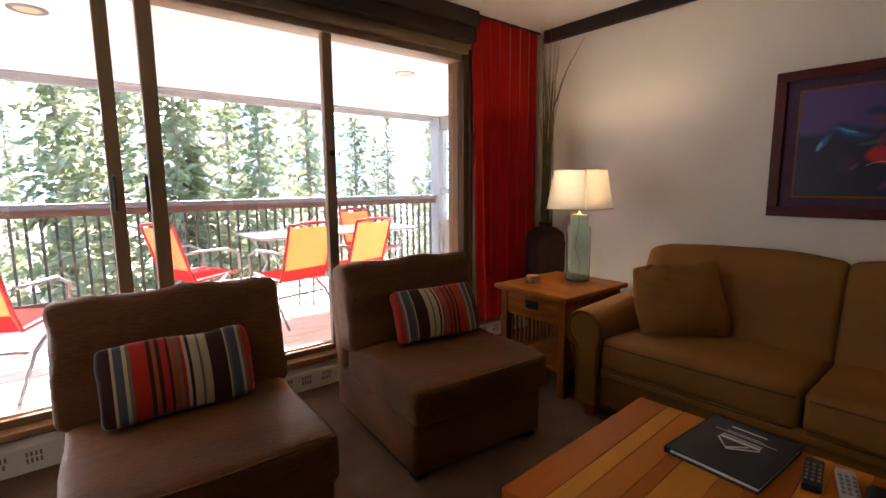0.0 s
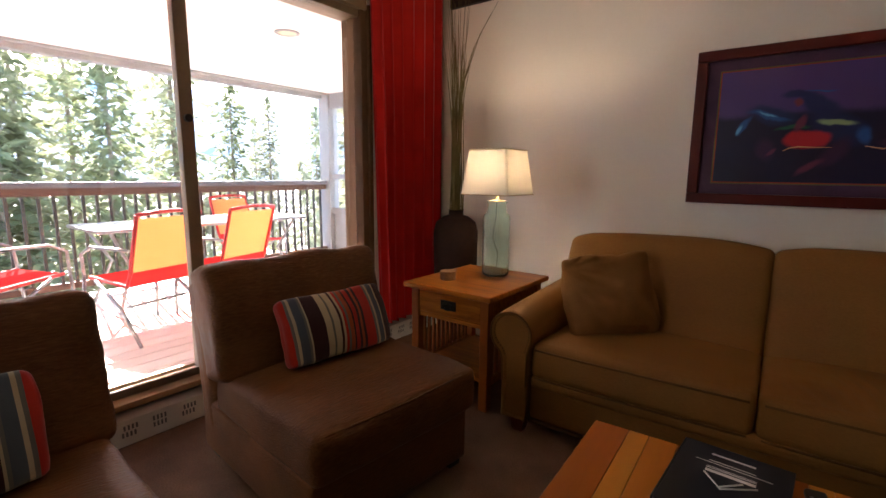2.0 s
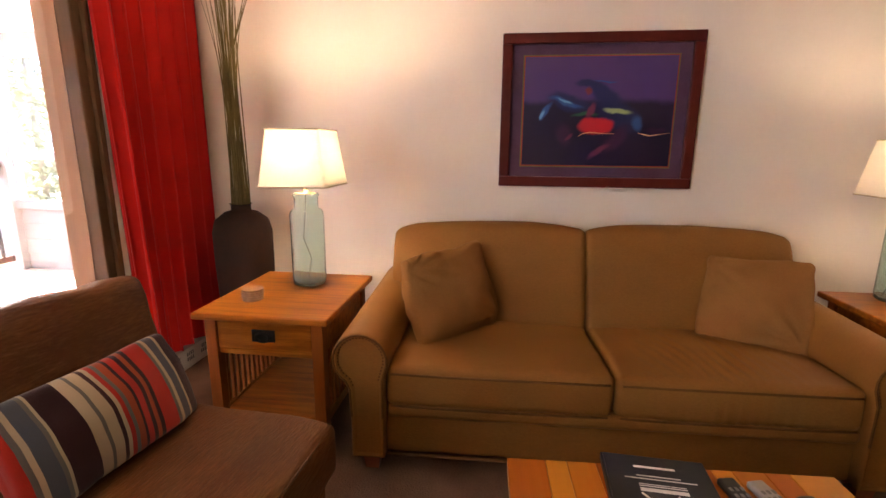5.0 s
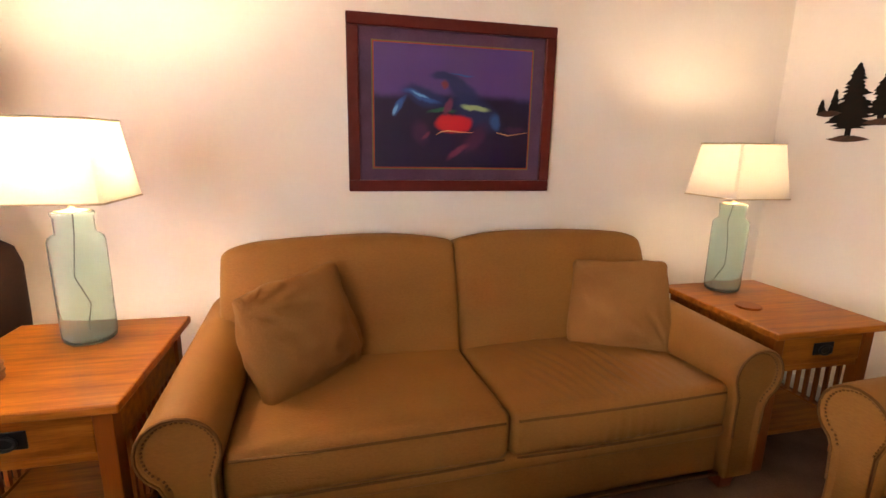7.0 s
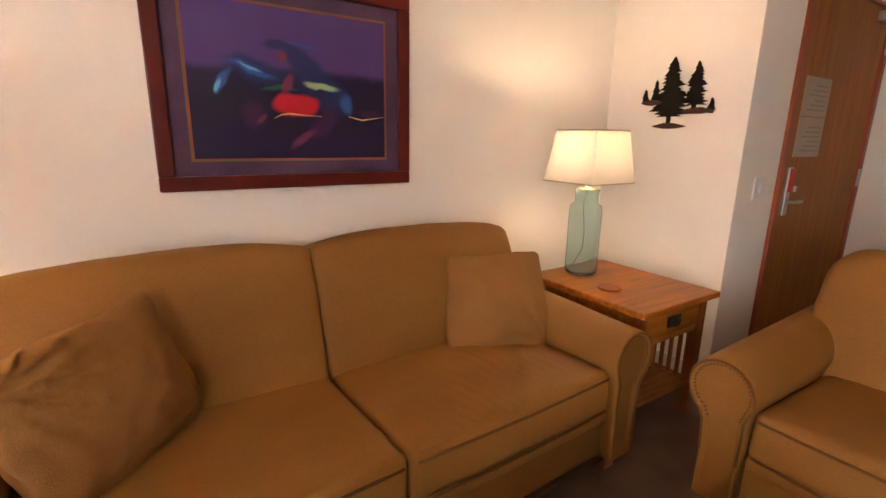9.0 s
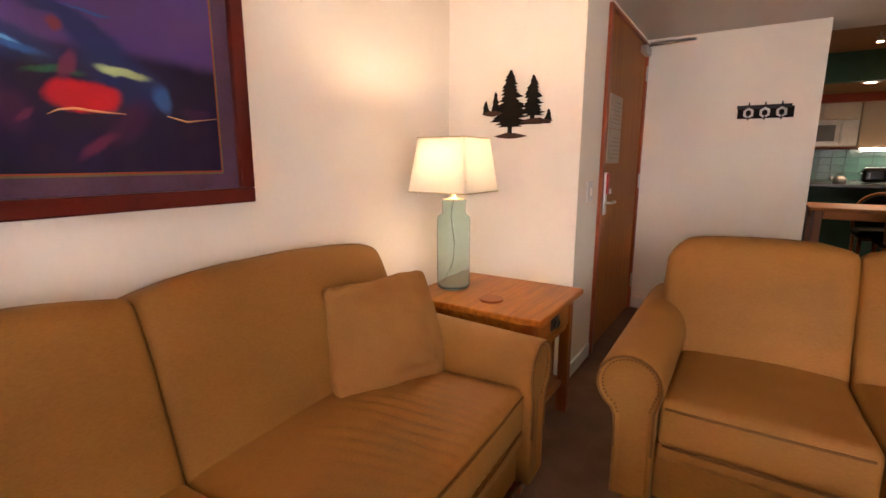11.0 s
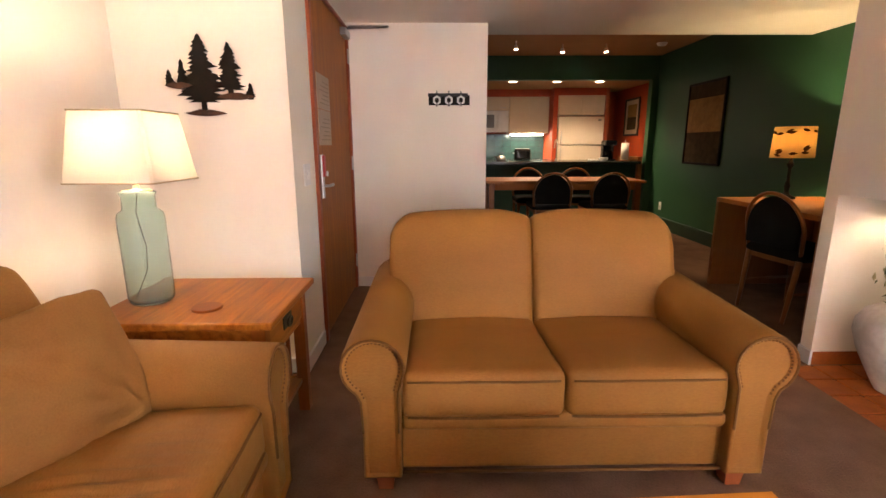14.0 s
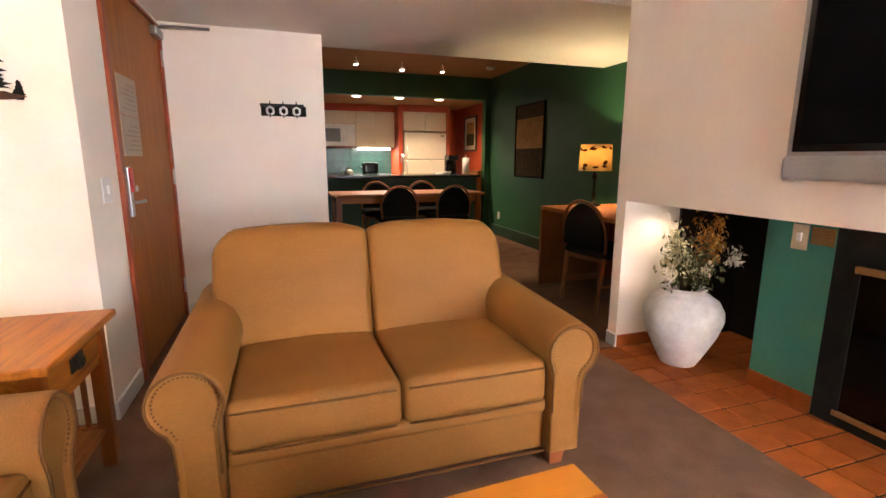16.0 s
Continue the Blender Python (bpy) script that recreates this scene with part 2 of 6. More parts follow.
def pad(w, d, h, r, puff=(0, 0, 0), n=9, crush=0.0, seed=0.0, m=None):
    """A soft rounded block about the origin, bulging by puff on each axis, its surface uneven by crush."""
    bm = bmesh.new()
    half = Vector((w / 2, d / 2, h / 2))
    r = min(r, *[c * 0.999 for c in half])
    found = {}

    def steps(size):
        e = r / size
        inner = [-1 + e + (2 - 2 * e) * i / n for i in range(n + 1)]
        ends = [e * (1 - math.cos(math.pi / 2 * k / 4)) for k in range(4)]
        return [-1 + c for c in ends] + inner + [1 - c for c in reversed(ends)]

    grids = [steps(half[k]) for k in range(3)]

    def vert(u):
        key = tuple(round(c, 6) for c in u)
        if key not in found:
            p = Vector([u[k] * half[k] for k in range(3)])
            core = Vector([max(-half[k] + r, min(half[k] - r, p[k])) for k in range(3)])
            off = p - core
            q = core + (off.normalized() * r if off.length > 1e-9 else off)
            v = [q[k] / half[k] for k in range(3)]
            q.x += puff[0] * v[0] * (1 - v[1] ** 2) * (1 - v[2] ** 2)
            q.y += puff[1] * v[1] * (1 - v[0] ** 2) * (1 - v[2] ** 2)
            q.z += puff[2] * v[2] * (1 - v[0] ** 2) * (1 - v[1] ** 2)
            if crush:
                q += noise.noise_vector(q * 5.5 + Vector((seed, seed * 1.7, 0))) * crush
                q += noise.noise_vector(q * 17 + Vector((seed, 3, seed))) * crush * 0.4
            found[key] = bm.verts.new(q)
        return found[key]

    for axis in range(3):
        a, b = [k for k in range(3) if k != axis]
        for side in (-1, 1):
            ga, gb = grids[a], grids[b]
            for i in range(len(ga) - 1):
                for j in range(len(gb) - 1):
                    quad = []
                    for ca, cb in ((ga[i], gb[j]), (ga[i + 1], gb[j]), (ga[i + 1], gb[j + 1]), (ga[i], gb[j + 1])):
                        u = [0, 0, 0]
                        u[axis], u[a], u[b] = side, ca, cb
                        quad.append(vert(u))
                    if len(set(quad)) == 4:
                        bm.faces.new(quad)
    bmesh.ops.recalc_face_normals(bm, faces=bm.faces[:])
    for f in bm.faces:
        f.smooth = True
    return moved(bm, m) if m is not None else bm
LAMP_POWER = 1.0


def stripes(name, bands, rough=0.85):
    """Cloth woven in bands across the object's x; bands are (end in metres, colour)."""
    m = mat(name, (0.5, 0.5, 0.5), rough, bump=0.35, fine=380, sheen=0.3)
    n, l = m.node_tree.nodes, m.node_tree.links
    co, sep, rng_, ramp = n.new("ShaderNodeTexCoord"), n.new("ShaderNodeSeparateXYZ"), n.new("ShaderNodeMapRange"), n.new("ShaderNodeValToRGB")
    l.new(co.outputs["Object"], sep.inputs[0])
    lo, hi = -0.27, 0.27
    rng_.inputs[1].default_value, rng_.inputs[2].default_value = lo, hi
    l.new(sep.outputs[0], rng_.inputs[0])
    l.new(rng_.outputs[0], ramp.inputs[0])
    ramp.color_ramp.interpolation = "CONSTANT"
    start = lo
    els = ramp.color_ramp.elements
    for i, (end, c) in enumerate(bands):
        e = els[0] if i == 0 else els.new((start - lo) / (hi - lo))
        e.position, e.color = (start - lo) / (hi - lo), (*c, 1)
        start = end
    els.remove(els[-1]) if len(els) > len(bands) else None
    l.new(ramp.outputs[0], n["Principled BSDF"].inputs["Base Color"])
    return m


MAROON, SLATE, CREAM, RED, RUST_C, GREY = (0.040, 0.010, 0.010), (0.07, 0.080, 0.095), (0.42, 0.33, 0.21), (0.40, 0.020, 0.009), (0.33, 0.058, 0.014), (0.13, 0.12, 0.10)
M_STRIPE = stripes("striped_weave", [(-0.20, MAROON), (-0.19, CREAM), (-0.165, SLATE), (-0.155, CREAM), (-0.145, GREY), (-0.095, RED), (-0.083, MAROON), (-0.07, RUST_C), (-0.058, MAROON), (-0.04, RED), (-0.03, MAROON), (-0.012, RUST_C), (-0.002, GREY),
                                     (0.012, RED), (0.022, CREAM), (0.032, MAROON), (0.058, CREAM), (0.066, GREY), (0.092, CREAM), (0.15, MAROON), (0.158, CREAM), (0.166, GREY), (0.196, SLATE), (0.206, CREAM), (0.216, GREY), (0.28, RED)])
M_PILLOW = mat("tan_suede", (0.32, 0.145, 0.042), 0.8, (0.24, 0.105, 0.028), scale=4, fine=190, bump=0.6)
creased(M_PILLOW, 3.2, 0.03, (1.4, 1, 0.6), 0.6)
M_GROUT = mat("dark_grout", (0.04, 0.028, 0.022), 0.9, bump=0.5)
M_TILE = mat("terracotta_tile", (0.40, 0.105, 0.020), 0.5, (0.25, 0.058, 0.010), scale=9, fine=90, bump=0.12, spread=0.16)
M_TILE.node_tree.nodes["Principled BSDF"].inputs["Specular IOR Level"].default_value = 0.14
M_ORANGE = mat("orange_paint", (0.42, 0.060, 0.012), 0.6, (0.36, 0.047, 0.010), scale=3, fine=70, bump=0.2)
M_TAN = mat("tan_ceiling_paint", (0.42, 0.235, 0.105), 0.8, (0.37, 0.20, 0.09), scale=3, fine=80, bump=0.25)
M_SOOT = mat("soot_black", (0.012, 0.010, 0.009), 0.95, (0.02, 0.016, 0.014), scale=6, bump=0.3)
M_DARKGREEN = mat("dark_green_metal", (0.02, 0.05, 0.03), 0.5, bump=0.05)
M_JAMB = wood("jamb_wood", (0.15, 0.078, 0.034), (0.09, 0.046, 0.02), 0.75, grain=(14, 14, 1))
# white fascia and batten; the shade on their near side is painted grey
M_FASCIA = mat("shaded_fascia", (0.34, 0.33, 0.32), 0.7, bump=0.1)
M_SILL = wood("sill_wood", (0.40, 0.22, 0.10), (0.28, 0.14, 0.06), 0.5)
M_DOOR = wood("door_veneer", (0.46, 0.168, 0.038), (0.25, 0.080, 0.015), 0.5, grain=(14, 14, 1), scale=2.0, amount=0.6)
M_DOOR.node_tree.nodes["Principled BSDF"].inputs["Specular IOR Level"].default_value = 0.1
M_REDWOOD = wood("red_door_frame", (0.36, 0.085, 0.03), (0.26, 0.055, 0.02), 0.4, grain=(14, 14, 1))
M_PAPER = mat("paper", (0.78, 0.76, 0.72), 0.8, (0.72, 0.70, 0.66), scale=5, bump=0.05)
M_NOTICE = mat("dull_paper", (0.46, 0.36, 0.27), 0.6, (0.38, 0.29, 0.21), scale=5, bump=0.05)
M_FAINTINK = mat("faint_ink", (0.33, 0.26, 0.20), 0.7, bump=0.0)
M_GREYINK = mat("grey_ink", (0.22, 0.22, 0.22), 0.7, bump=0.0)
M_STEEL = mat("brushed_steel", (0.55, 0.53, 0.50), 0.32, (0.45, 0.43, 0.41), metal=0.9, bump=0.05, stretch=(1, 1, 12))
M_REDPLASTIC = mat("red_plastic", (0.55, 0.03, 0.02), 0.4, bump=0.0)
M_BRONZE = mat("dark_bronze", (0.020, 0.011, 0.007), 0.6, (0.008, 0.010, 0.008), scale=25, fine=90, metal=0.1, bump=0.3)
M_BRONZE.node_tree.nodes["Principled BSDF"].inputs["Specular IOR Level"].default_value = 0.1
M_RUST = mat("rust_metal", (0.12, 0.045, 0.02), 0.6, (0.05, 0.025, 0.015), scale=30, metal=0.4, bump=0.3)
M_BONE = mat("bone_enamel", (0.84, 0.82, 0.77), 0.5, bump=0.05)
M_BRASS = mat("brass", (0.75, 0.55, 0.28), 0.3, (0.62, 0.44, 0.2), metal=1.0, bump=0.05)
M_BRASSDULL = mat("dull_brass", (0.42, 0.22, 0.075), 0.42, (0.30, 0.15, 0.05), metal=0.7, bump=0.1)
M_SHADETRIM = mat("shade_trim", (0.55, 0.45, 0.30), 0.8, bump=0.1)
M_BULB = glow("bulb_glow", (1.0, 0.8, 0.56), 1.2)
M_CANGLOW = glow("can_glow", (1.0, 0.80, 0.55), 1.5)
M_CORK = mat("cork", (0.42, 0.24, 0.13), 0.9, (0.30, 0.16, 0.08), scale=60, fine=200, bump=0.4)
M_PLANK = wood("plank_red", (0.46, 0.122, 0.012), (0.36, 0.085, 0.008), 0.34, coat=0.0)
M_PLANK_LIGHT = wood("plank_light", (0.62, 0.235, 0.026), (0.52, 0.18, 0.018), 0.34, coat=0.0)
M_PLANK_MID = wood("plank_mid", (0.54, 0.17, 0.017), (0.44, 0.125, 0.011), 0.34, coat=0.0)
for board in (M_PLANK, M_PLANK_LIGHT, M_PLANK_MID):
    board.node_tree.nodes["Principled BSDF"].inputs["Specular IOR Level"].default_value = 0.14
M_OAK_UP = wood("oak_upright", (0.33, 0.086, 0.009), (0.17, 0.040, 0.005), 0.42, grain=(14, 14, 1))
M_BINDER = mat("black_vinyl", (0.012, 0.012, 0.016), 0.35, (0.018, 0.018, 0.022), fine=300, bump=0.3)
M_SILVERPL = mat("silver_plastic", (0.42, 0.41, 0.40), 0.35, metal=0.3, bump=0.03)
M_BLACKGLOSS = mat("gloss_black", (0.008, 0.008, 0.009), 0.12, bump=0.0)
M_SCREEN = mat("dark_screen", (0.004, 0.004, 0.005), 0.3, bump=0.0)
M_SCREEN.node_tree.nodes["Principled BSDF"].inputs["Specular IOR Level"].default_value = 0.03
M_BLACKMETAL = mat("black_stove_metal", (0.010, 0.010, 0.010), 0.55, (0.016, 0.015, 0.014), scale=12, bump=0.2)
M_BLACKMETAL.node_tree.nodes["Principled BSDF"].inputs["Specular IOR Level"].default_value = 0.1
M_SMOKED = glass_mat("smoked_glass", (0.05, 0.045, 0.04))
M_TEAL = mat("teal_paint", (0.055, 0.24, 0.17), 0.6, (0.045, 0.205, 0.145), scale=3, fine=70, bump=0.2)
M_CREAMPL = mat("cream_plastic", (0.70, 0.60, 0.40), 0.4, bump=0.0)
M_URN = mat("whitewashed_clay", (0.76, 0.74, 0.71), 0.75, (0.42, 0.39, 0.36), scale=16, fine=45, bump=0.45, amount=1.15, depth=0.004)
M_STEM = mat("stem", (0.10, 0.085, 0.035), 0.8, bump=0.1)
M_LEAF = mat("dull_leaf", (0.13, 0.13, 0.05), 0.7, (0.06, 0.065, 0.022), bump=0.1)
M_BLOSSOM = mat("blossom", (0.72, 0.64, 0.50), 0.8, (0.6, 0.48, 0.3), bump=0.1)
M_SEED = mat("seed_head", (0.50, 0.24, 0.045), 0.8, (0.20, 0.07, 0.02), bump=0.2)
M_DRYGRASS = mat("dry_grass", (0.60, 0.54, 0.32), 0.8, bump=0.1)
M_DARKCER = mat("dark_ceramic", (0.03, 0.012, 0.007), 0.78, (0.018, 0.009, 0.006), scale=10, fine=80, bump=0.25)
M_TWIG = mat("twig", (0.20, 0.155, 0.055), 0.8, (0.11, 0.08, 0.028), bump=0.3)
M_MAHOGANY = wood("mahogany_frame", (0.13, 0.018, 0.012), (0.08, 0.010, 0.007), 0.35, grain=(6, 6, 6))
M_MAT = mat("violet_mat", (0.115, 0.062, 0.105), 0.85, bump=0.1)
M_MATLINE = mat("olive_line", (0.20, 0.15, 0.07), 0.8, bump=0.0)
M_MATLINE2 = mat("red_line", (0.42, 0.09, 0.04), 0.8, bump=0.0)
M_ART_GOLD = mat("art_gold", (0.75, 0.38, 0.18), 0.5, bump=0.0)


def soft_art(name, blobs):
    """A soft-edged abstract painting: a violet sky over an indigo field and blurred patches of colour.
    blobs: (across, up, half width, half height, turn, softness, colour), metres from the middle."""
    m = bpy.data.materials.new(name)
    m.use_nodes = True
    n, l = m.node_tree.nodes, m.node_tree.links
    b = n["Principled BSDF"]
    b.inputs["Roughness"].default_value = 0.4
    co, warp, sub, add = n.new("ShaderNodeTexCoord"), n.new("ShaderNodeTexNoise"), n.new("ShaderNodeVectorMath"), n.new("ShaderNodeVectorMath")
    warp.inputs["Scale"].default_value, warp.inputs["Detail"].default_value = 9, 4
    l.new(co.outputs["Object"], warp.inputs[0])
    sub.operation, sub.inputs[1].default_value = "SUBTRACT", (0.5, 0.5, 0.5)
    l.new(warp.outputs["Color"], sub.inputs[0])
    add.operation, add.inputs[1].default_value = "MULTIPLY_ADD", (0.0, 0.05, 0.05)
    l.new(sub.outputs[0], add.inputs[0])
    l.new(co.outputs["Object"], add.inputs[2])
    sep, edge = n.new("ShaderNodeSeparateXYZ"), n.new("ShaderNodeMapRange")
    l.new(add.outputs[0], sep.inputs[0])
    edge.interpolation_type = "SMOOTHSTEP"
    edge.inputs[1].default_value, edge.inputs[2].default_value = 0.03, 0.075
    l.new(sep.outputs[2], edge.inputs[0])
    mix = n.new("ShaderNodeMix")
    mix.data_type = "RGBA"
    mix.inputs[6].default_value, mix.inputs[7].default_value = (0.013, 0.006, 0.036, 1), (0.085, 0.04, 0.17, 1)
    l.new(edge.outputs[0], mix.inputs[0])
    out = mix.outputs[2]
    for px, pz, w, h, turn, soft, colour in blobs:
        mp, ln, mr, mx = n.new("ShaderNodeMapping"), n.new("ShaderNodeVectorMath"), n.new("ShaderNodeMapRange"), n.new("ShaderNodeMix")
        mp.vector_type = "TEXTURE"
        mp.inputs["Location"].default_value, mp.inputs["Rotation"].default_value, mp.inputs["Scale"].default_value = (0, -px, pz), (radians(-turn), 0, 0), (1, w, h)
        l.new(add.outputs[0], mp.inputs[0])
        flat = n.new("ShaderNodeVectorMath")
        flat.operation, flat.inputs[1].default_value = "MULTIPLY", (0, 1, 1)
        l.new(mp.outputs[0], flat.inputs[0])
        ln.operation = "LENGTH"
        l.new(flat.outputs[0], ln.inputs[0])
        mr.interpolation_type = "SMOOTHSTEP"
        mr.inputs[1].default_value, mr.inputs[2].default_value, mr.inputs[3].default_value, mr.inputs[4].default_value = 1 - soft * 0.75, 1 + soft * 0.2, 0.95, 0.0
        l.new(ln.outputs["Value"], mr.inputs[0])
        mx.data_type = "RGBA"
        mx.inputs[7].default_value = (*colour, 1)
        l.new(mr.outputs[0], mx.inputs[0])
        l.new(out, mx.inputs[6])
        out = mx.outputs[2]
    l.new(out, b.inputs["Base Color"])
    return m


A_DARK, A_BLUE, A_SKYB, A_RED, A_LIME, A_PLUM, A_MAUVE, A_GREEN = (0.012, 0.022, 0.10), (0.02, 0.10, 0.30), (0.12, 0.38, 0.65), (0.55, 0.012, 0.02), (0.33, 0.45, 0.20), (0.055, 0.012, 0.055), (0.17, 0.025, 0.07), (0.015, 0.12, 0.06)
M_ART = soft_art("soft_painting", [
    (0.10, -0.02, 0.15, 0.075, -28, 0.7, A_DARK), (-0.14, 0.045, 0.13, 0.045, -16, 0.6, A_DARK), (0.03, 0.085, 0.10, 0.05, -35, 0.6, A_DARK), (-0.05, 0.14, 0.07, 0.022, 0, 0.7, A_DARK),
    (0.10, -0.14, 0.10, 0.045, 50, 0.8, A_PLUM), (-0.16, -0.11, 0.05, 0.07, 25, 0.8, A_PLUM), (0.02, -0.20, 0.07, 0.02, 35, 0.8, A_MAUVE), (-0.13, -0.125, 0.03, 0.012, 40, 0.8, A_MAUVE),
    (-0.26, 0.0, 0.055, 0.018, 58, 0.6, A_BLUE), (-0.16, 0.045, 0.10, 0.016, -18, 0.7, A_BLUE), (-0.275, -0.015, 0.035, 0.010, 60, 0.7, A_SKYB), (-0.17, 0.052, 0.05, 0.006, -14, 0.8, A_SKYB),
    (0.0, -0.07, 0.095, 0.046, 2, 0.35, A_RED), (0.10, 0.0, 0.075, 0.016, -6, 0.6, A_LIME), (-0.06, -0.015, 0.07, 0.012, 4, 0.8, A_GREEN), (-0.035, 0.0, 0.018, 0.05, -28, 0.7, A_MAUVE),
    (-0.05, 0.10, 0.022, 0.02, 0, 0.8, (0.22, 0.03, 0.03)), (0.20, -0.06, 0.03, 0.05, 20, 0.8, A_BLUE), (0.03, 0.155, 0.06, 0.006, -3, 0.8, A_BLUE), (0.30, -0.09, 0.06, 0.02, 0, 0.8, A_PLUM)])
# kitchen and dining
M_CAB = mat("cream_laminate", (0.62, 0.50, 0.34), 0.45, (0.57, 0.45, 0.30), bump=0.04)
M_FRIDGE = mat("almond_enamel", (0.62, 0.54, 0.42), 0.35, (0.58, 0.5, 0.39), bump=0.05)
M_WHITEAPP = mat("white_appliance", (0.74, 0.70, 0.64), 0.3, bump=0.03)
M_COUNTER = mat("black_counter", (0.012, 0.016, 0.015), 0.2, (0.025, 0.03, 0.028), scale=60, bump=0.03)
M_BARGREEN = mat("bar_green_paint", (0.014, 0.06, 0.045), 0.6, bump=0.1)
M_TEALTILE = mat("teal_tile", (0.035, 0.070, 0.058), 0.18, (0.026, 0.054, 0.044), scale=14, bump=0.05, spread=0.12)
M_TUBE = glow("tube_glow", (0.95, 1.0, 0.85), 1.2)
M_DINE = wood("dining_wood", (0.40, 0.132, 0.025), (0.27, 0.082, 0.015), 0.5, coat=0.0)
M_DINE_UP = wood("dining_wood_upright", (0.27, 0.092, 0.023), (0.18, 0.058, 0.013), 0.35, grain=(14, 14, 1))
M_BLACKCLOTH = mat("black_upholstery", (0.006, 0.0055, 0.005), 0.9, (0.010, 0.009, 0.008), fine=300, bump=0.3)
M_LEAFSHADE = cloth_shade("leaf_shade", (0.50, 0.33, 0.15))
M_LEAFPRINT = mat("leaf_print", (0.08, 0.035, 0.012), 0.8, bump=0.0)
M_ARTBROWN = mat("landscape_print", (0.50, 0.30, 0.11), 0.8, (0.16, 0.09, 0.035), scale=6, fine=18, amount=0.9, bump=0.05)
M_ARTDARK = mat("landscape_dark", (0.03, 0.024, 0.012), 0.85, (0.09, 0.058, 0.026), scale=14, amount=0.9, bump=0.05)
# outdoors
M_DECK = wood("deck_board", (0.70, 0.58, 0.52), (0.56, 0.43, 0.37), 0.7, grain=(1, 12, 12), coat=0.0, spread=0.15)
# white paint of the side screen, greyed to carry the shade on it
M_POST = mat("shaded_white_paint", (0.25, 0.255, 0.265), 0.6, (0.21, 0.215, 0.225), scale=4, bump=0.1)
M_OUTWHITE = mat("outdoor_white", (0.80, 0.79, 0.77), 0.6, (0.74, 0.73, 0.71), bump=0.1)
M_RAILCAP = mat("weathered_rail", (0.13, 0.135, 0.15), 0.7, (0.09, 0.093, 0.105), stretch=(1, 10, 10), bump=0.2)
M_RAILRED = wood("rail_redwood", (0.11, 0.058, 0.042), (0.075, 0.038, 0.028), 0.6)
M_BALUSTER = mat("dark_baluster", (0.05, 0.045, 0.042), 0.6, bump=0.1)
M_SLING = cloth_shade("orange_sling", (0.80, 0.38, 0.18))
M_SLINGRED = cloth_shade("red_sling", (0.75, 0.06, 0.06))
M_REDFRAME = mat("red_frame", (0.50, 0.03, 0.03), 0.4, bump=0.0)
M_GREYMETAL = mat("grey_metal", (0.30, 0.30, 0.31), 0.4, metal=0.6, bump=0.03)
M_TABLETOP = mat("frosted_top", (0.55, 0.58, 0.60), 0.2, bump=0.02)
M_BARK = mat("bark", (0.27, 0.22, 0.17), 0.9, (0.17, 0.135, 0.10), scale=8, fine=30, stretch=(4, 4, 1), bump=0.6, depth=0.02)
M_SNOW = mat("snowy_ground", (0.80, 0.82, 0.86), 0.8, (0.22, 0.20, 0.15), scale=0.08, fine=1.2, amount=0.35, bump=0.3, depth=0.1)
# forest ridge; the haze of distance is put into these pale blues
M_MOUNTAIN = mat("haze_tinted_forest", (0.45, 0.55, 0.70), 0.95, (0.14, 0.23, 0.40), scale=0.02, fine=0.25, amount=0.6, bump=0.0)


def foliage(name, colour, second):
    m = mat(name, colour, 0.7, second, scale=1.2, fine=14, bump=0.0, spread=0.2)
    n, l = m.node_tree.nodes, m.node_tree.links
    b = n["Principled BSDF"]
    t, mix = n.new("ShaderNodeBsdfTranslucent"), n.new("ShaderNodeMixShader")
    l.new(b.inputs["Base Color"].links[0].from_socket, t.inputs[0])
    mix.inputs[0].default_value = 0.45
    l.new(b.outputs[0], mix.inputs[1])
    l.new(t.outputs[0], mix.inputs[2])
    l.new(mix.outputs[0], n["Material Output"].inputs[0])
    return m


M_NEEDLE = foliage("needles", (0.25, 0.28, 0.15), (0.15, 0.18, 0.09))
M_NEEDLE2 = foliage("pale_needles", (0.36, 0.37, 0.24), (0.20, 0.22, 0.13))

# ---- the large structure ----
EAST, NORTH, ALCOVE, HIGH, LOW, WEST, BULK = 3.53, 3.16, -1.03, 2.43, 2.10, -1.20, -5.85
bm = box(0.155, 3.7, -1.052, 3.13, -0.08, 0.0)
box(-1.4, 3.7, -7.6, -1.052, -0.08, 0.0, bm=bm)
box(-1.4, 0.155, 1.45, 3.13, -0.08, 0.0, bm=bm)
solid("floor", bm, M_CARPET, "brown cut-pile wall-to-wall carpet", "floor")
hearth = solid("floor_hearth", box(-1.2, 0.155, -1.052, 1.45, -0.08, -0.007), M_GROUT, "terracotta tile hearth floor with dark joints", "floor")
solid("wall_east", box(EAST, EAST + 0.15, ALCOVE, NORTH - 0.03, 0, HIGH), M_WALL, "cream painted textured plaster wall", "wall")
solid("wall_alcove", box(2.735, EAST + 0.15, -1.43, ALCOVE, 0, HIGH), M_WALL, "cream painted wall beside the entrance door", "wall")
solid("wall_hooks", box(1.637, 2.95, -2.75, -2.6, 0, LOW), M_WALL, "pale painted wall with a coat rack", "wall")
bm = box(2.735, 2.95, -2.6, -1.43, 2.065, LOW)
box(2.80, 2.95, -2.6, -1.43, 0, 2.065, bm=bm)
solid("wall_entrance", bm, M_WALL, "pale painted wall around the entrance door", "wall")
solid("ceiling_living", box(-1.4, 3.7, -1.30, 3.3, HIGH, HIGH + 0.12), M_CEIL, "cream textured ceiling", "ceiling")
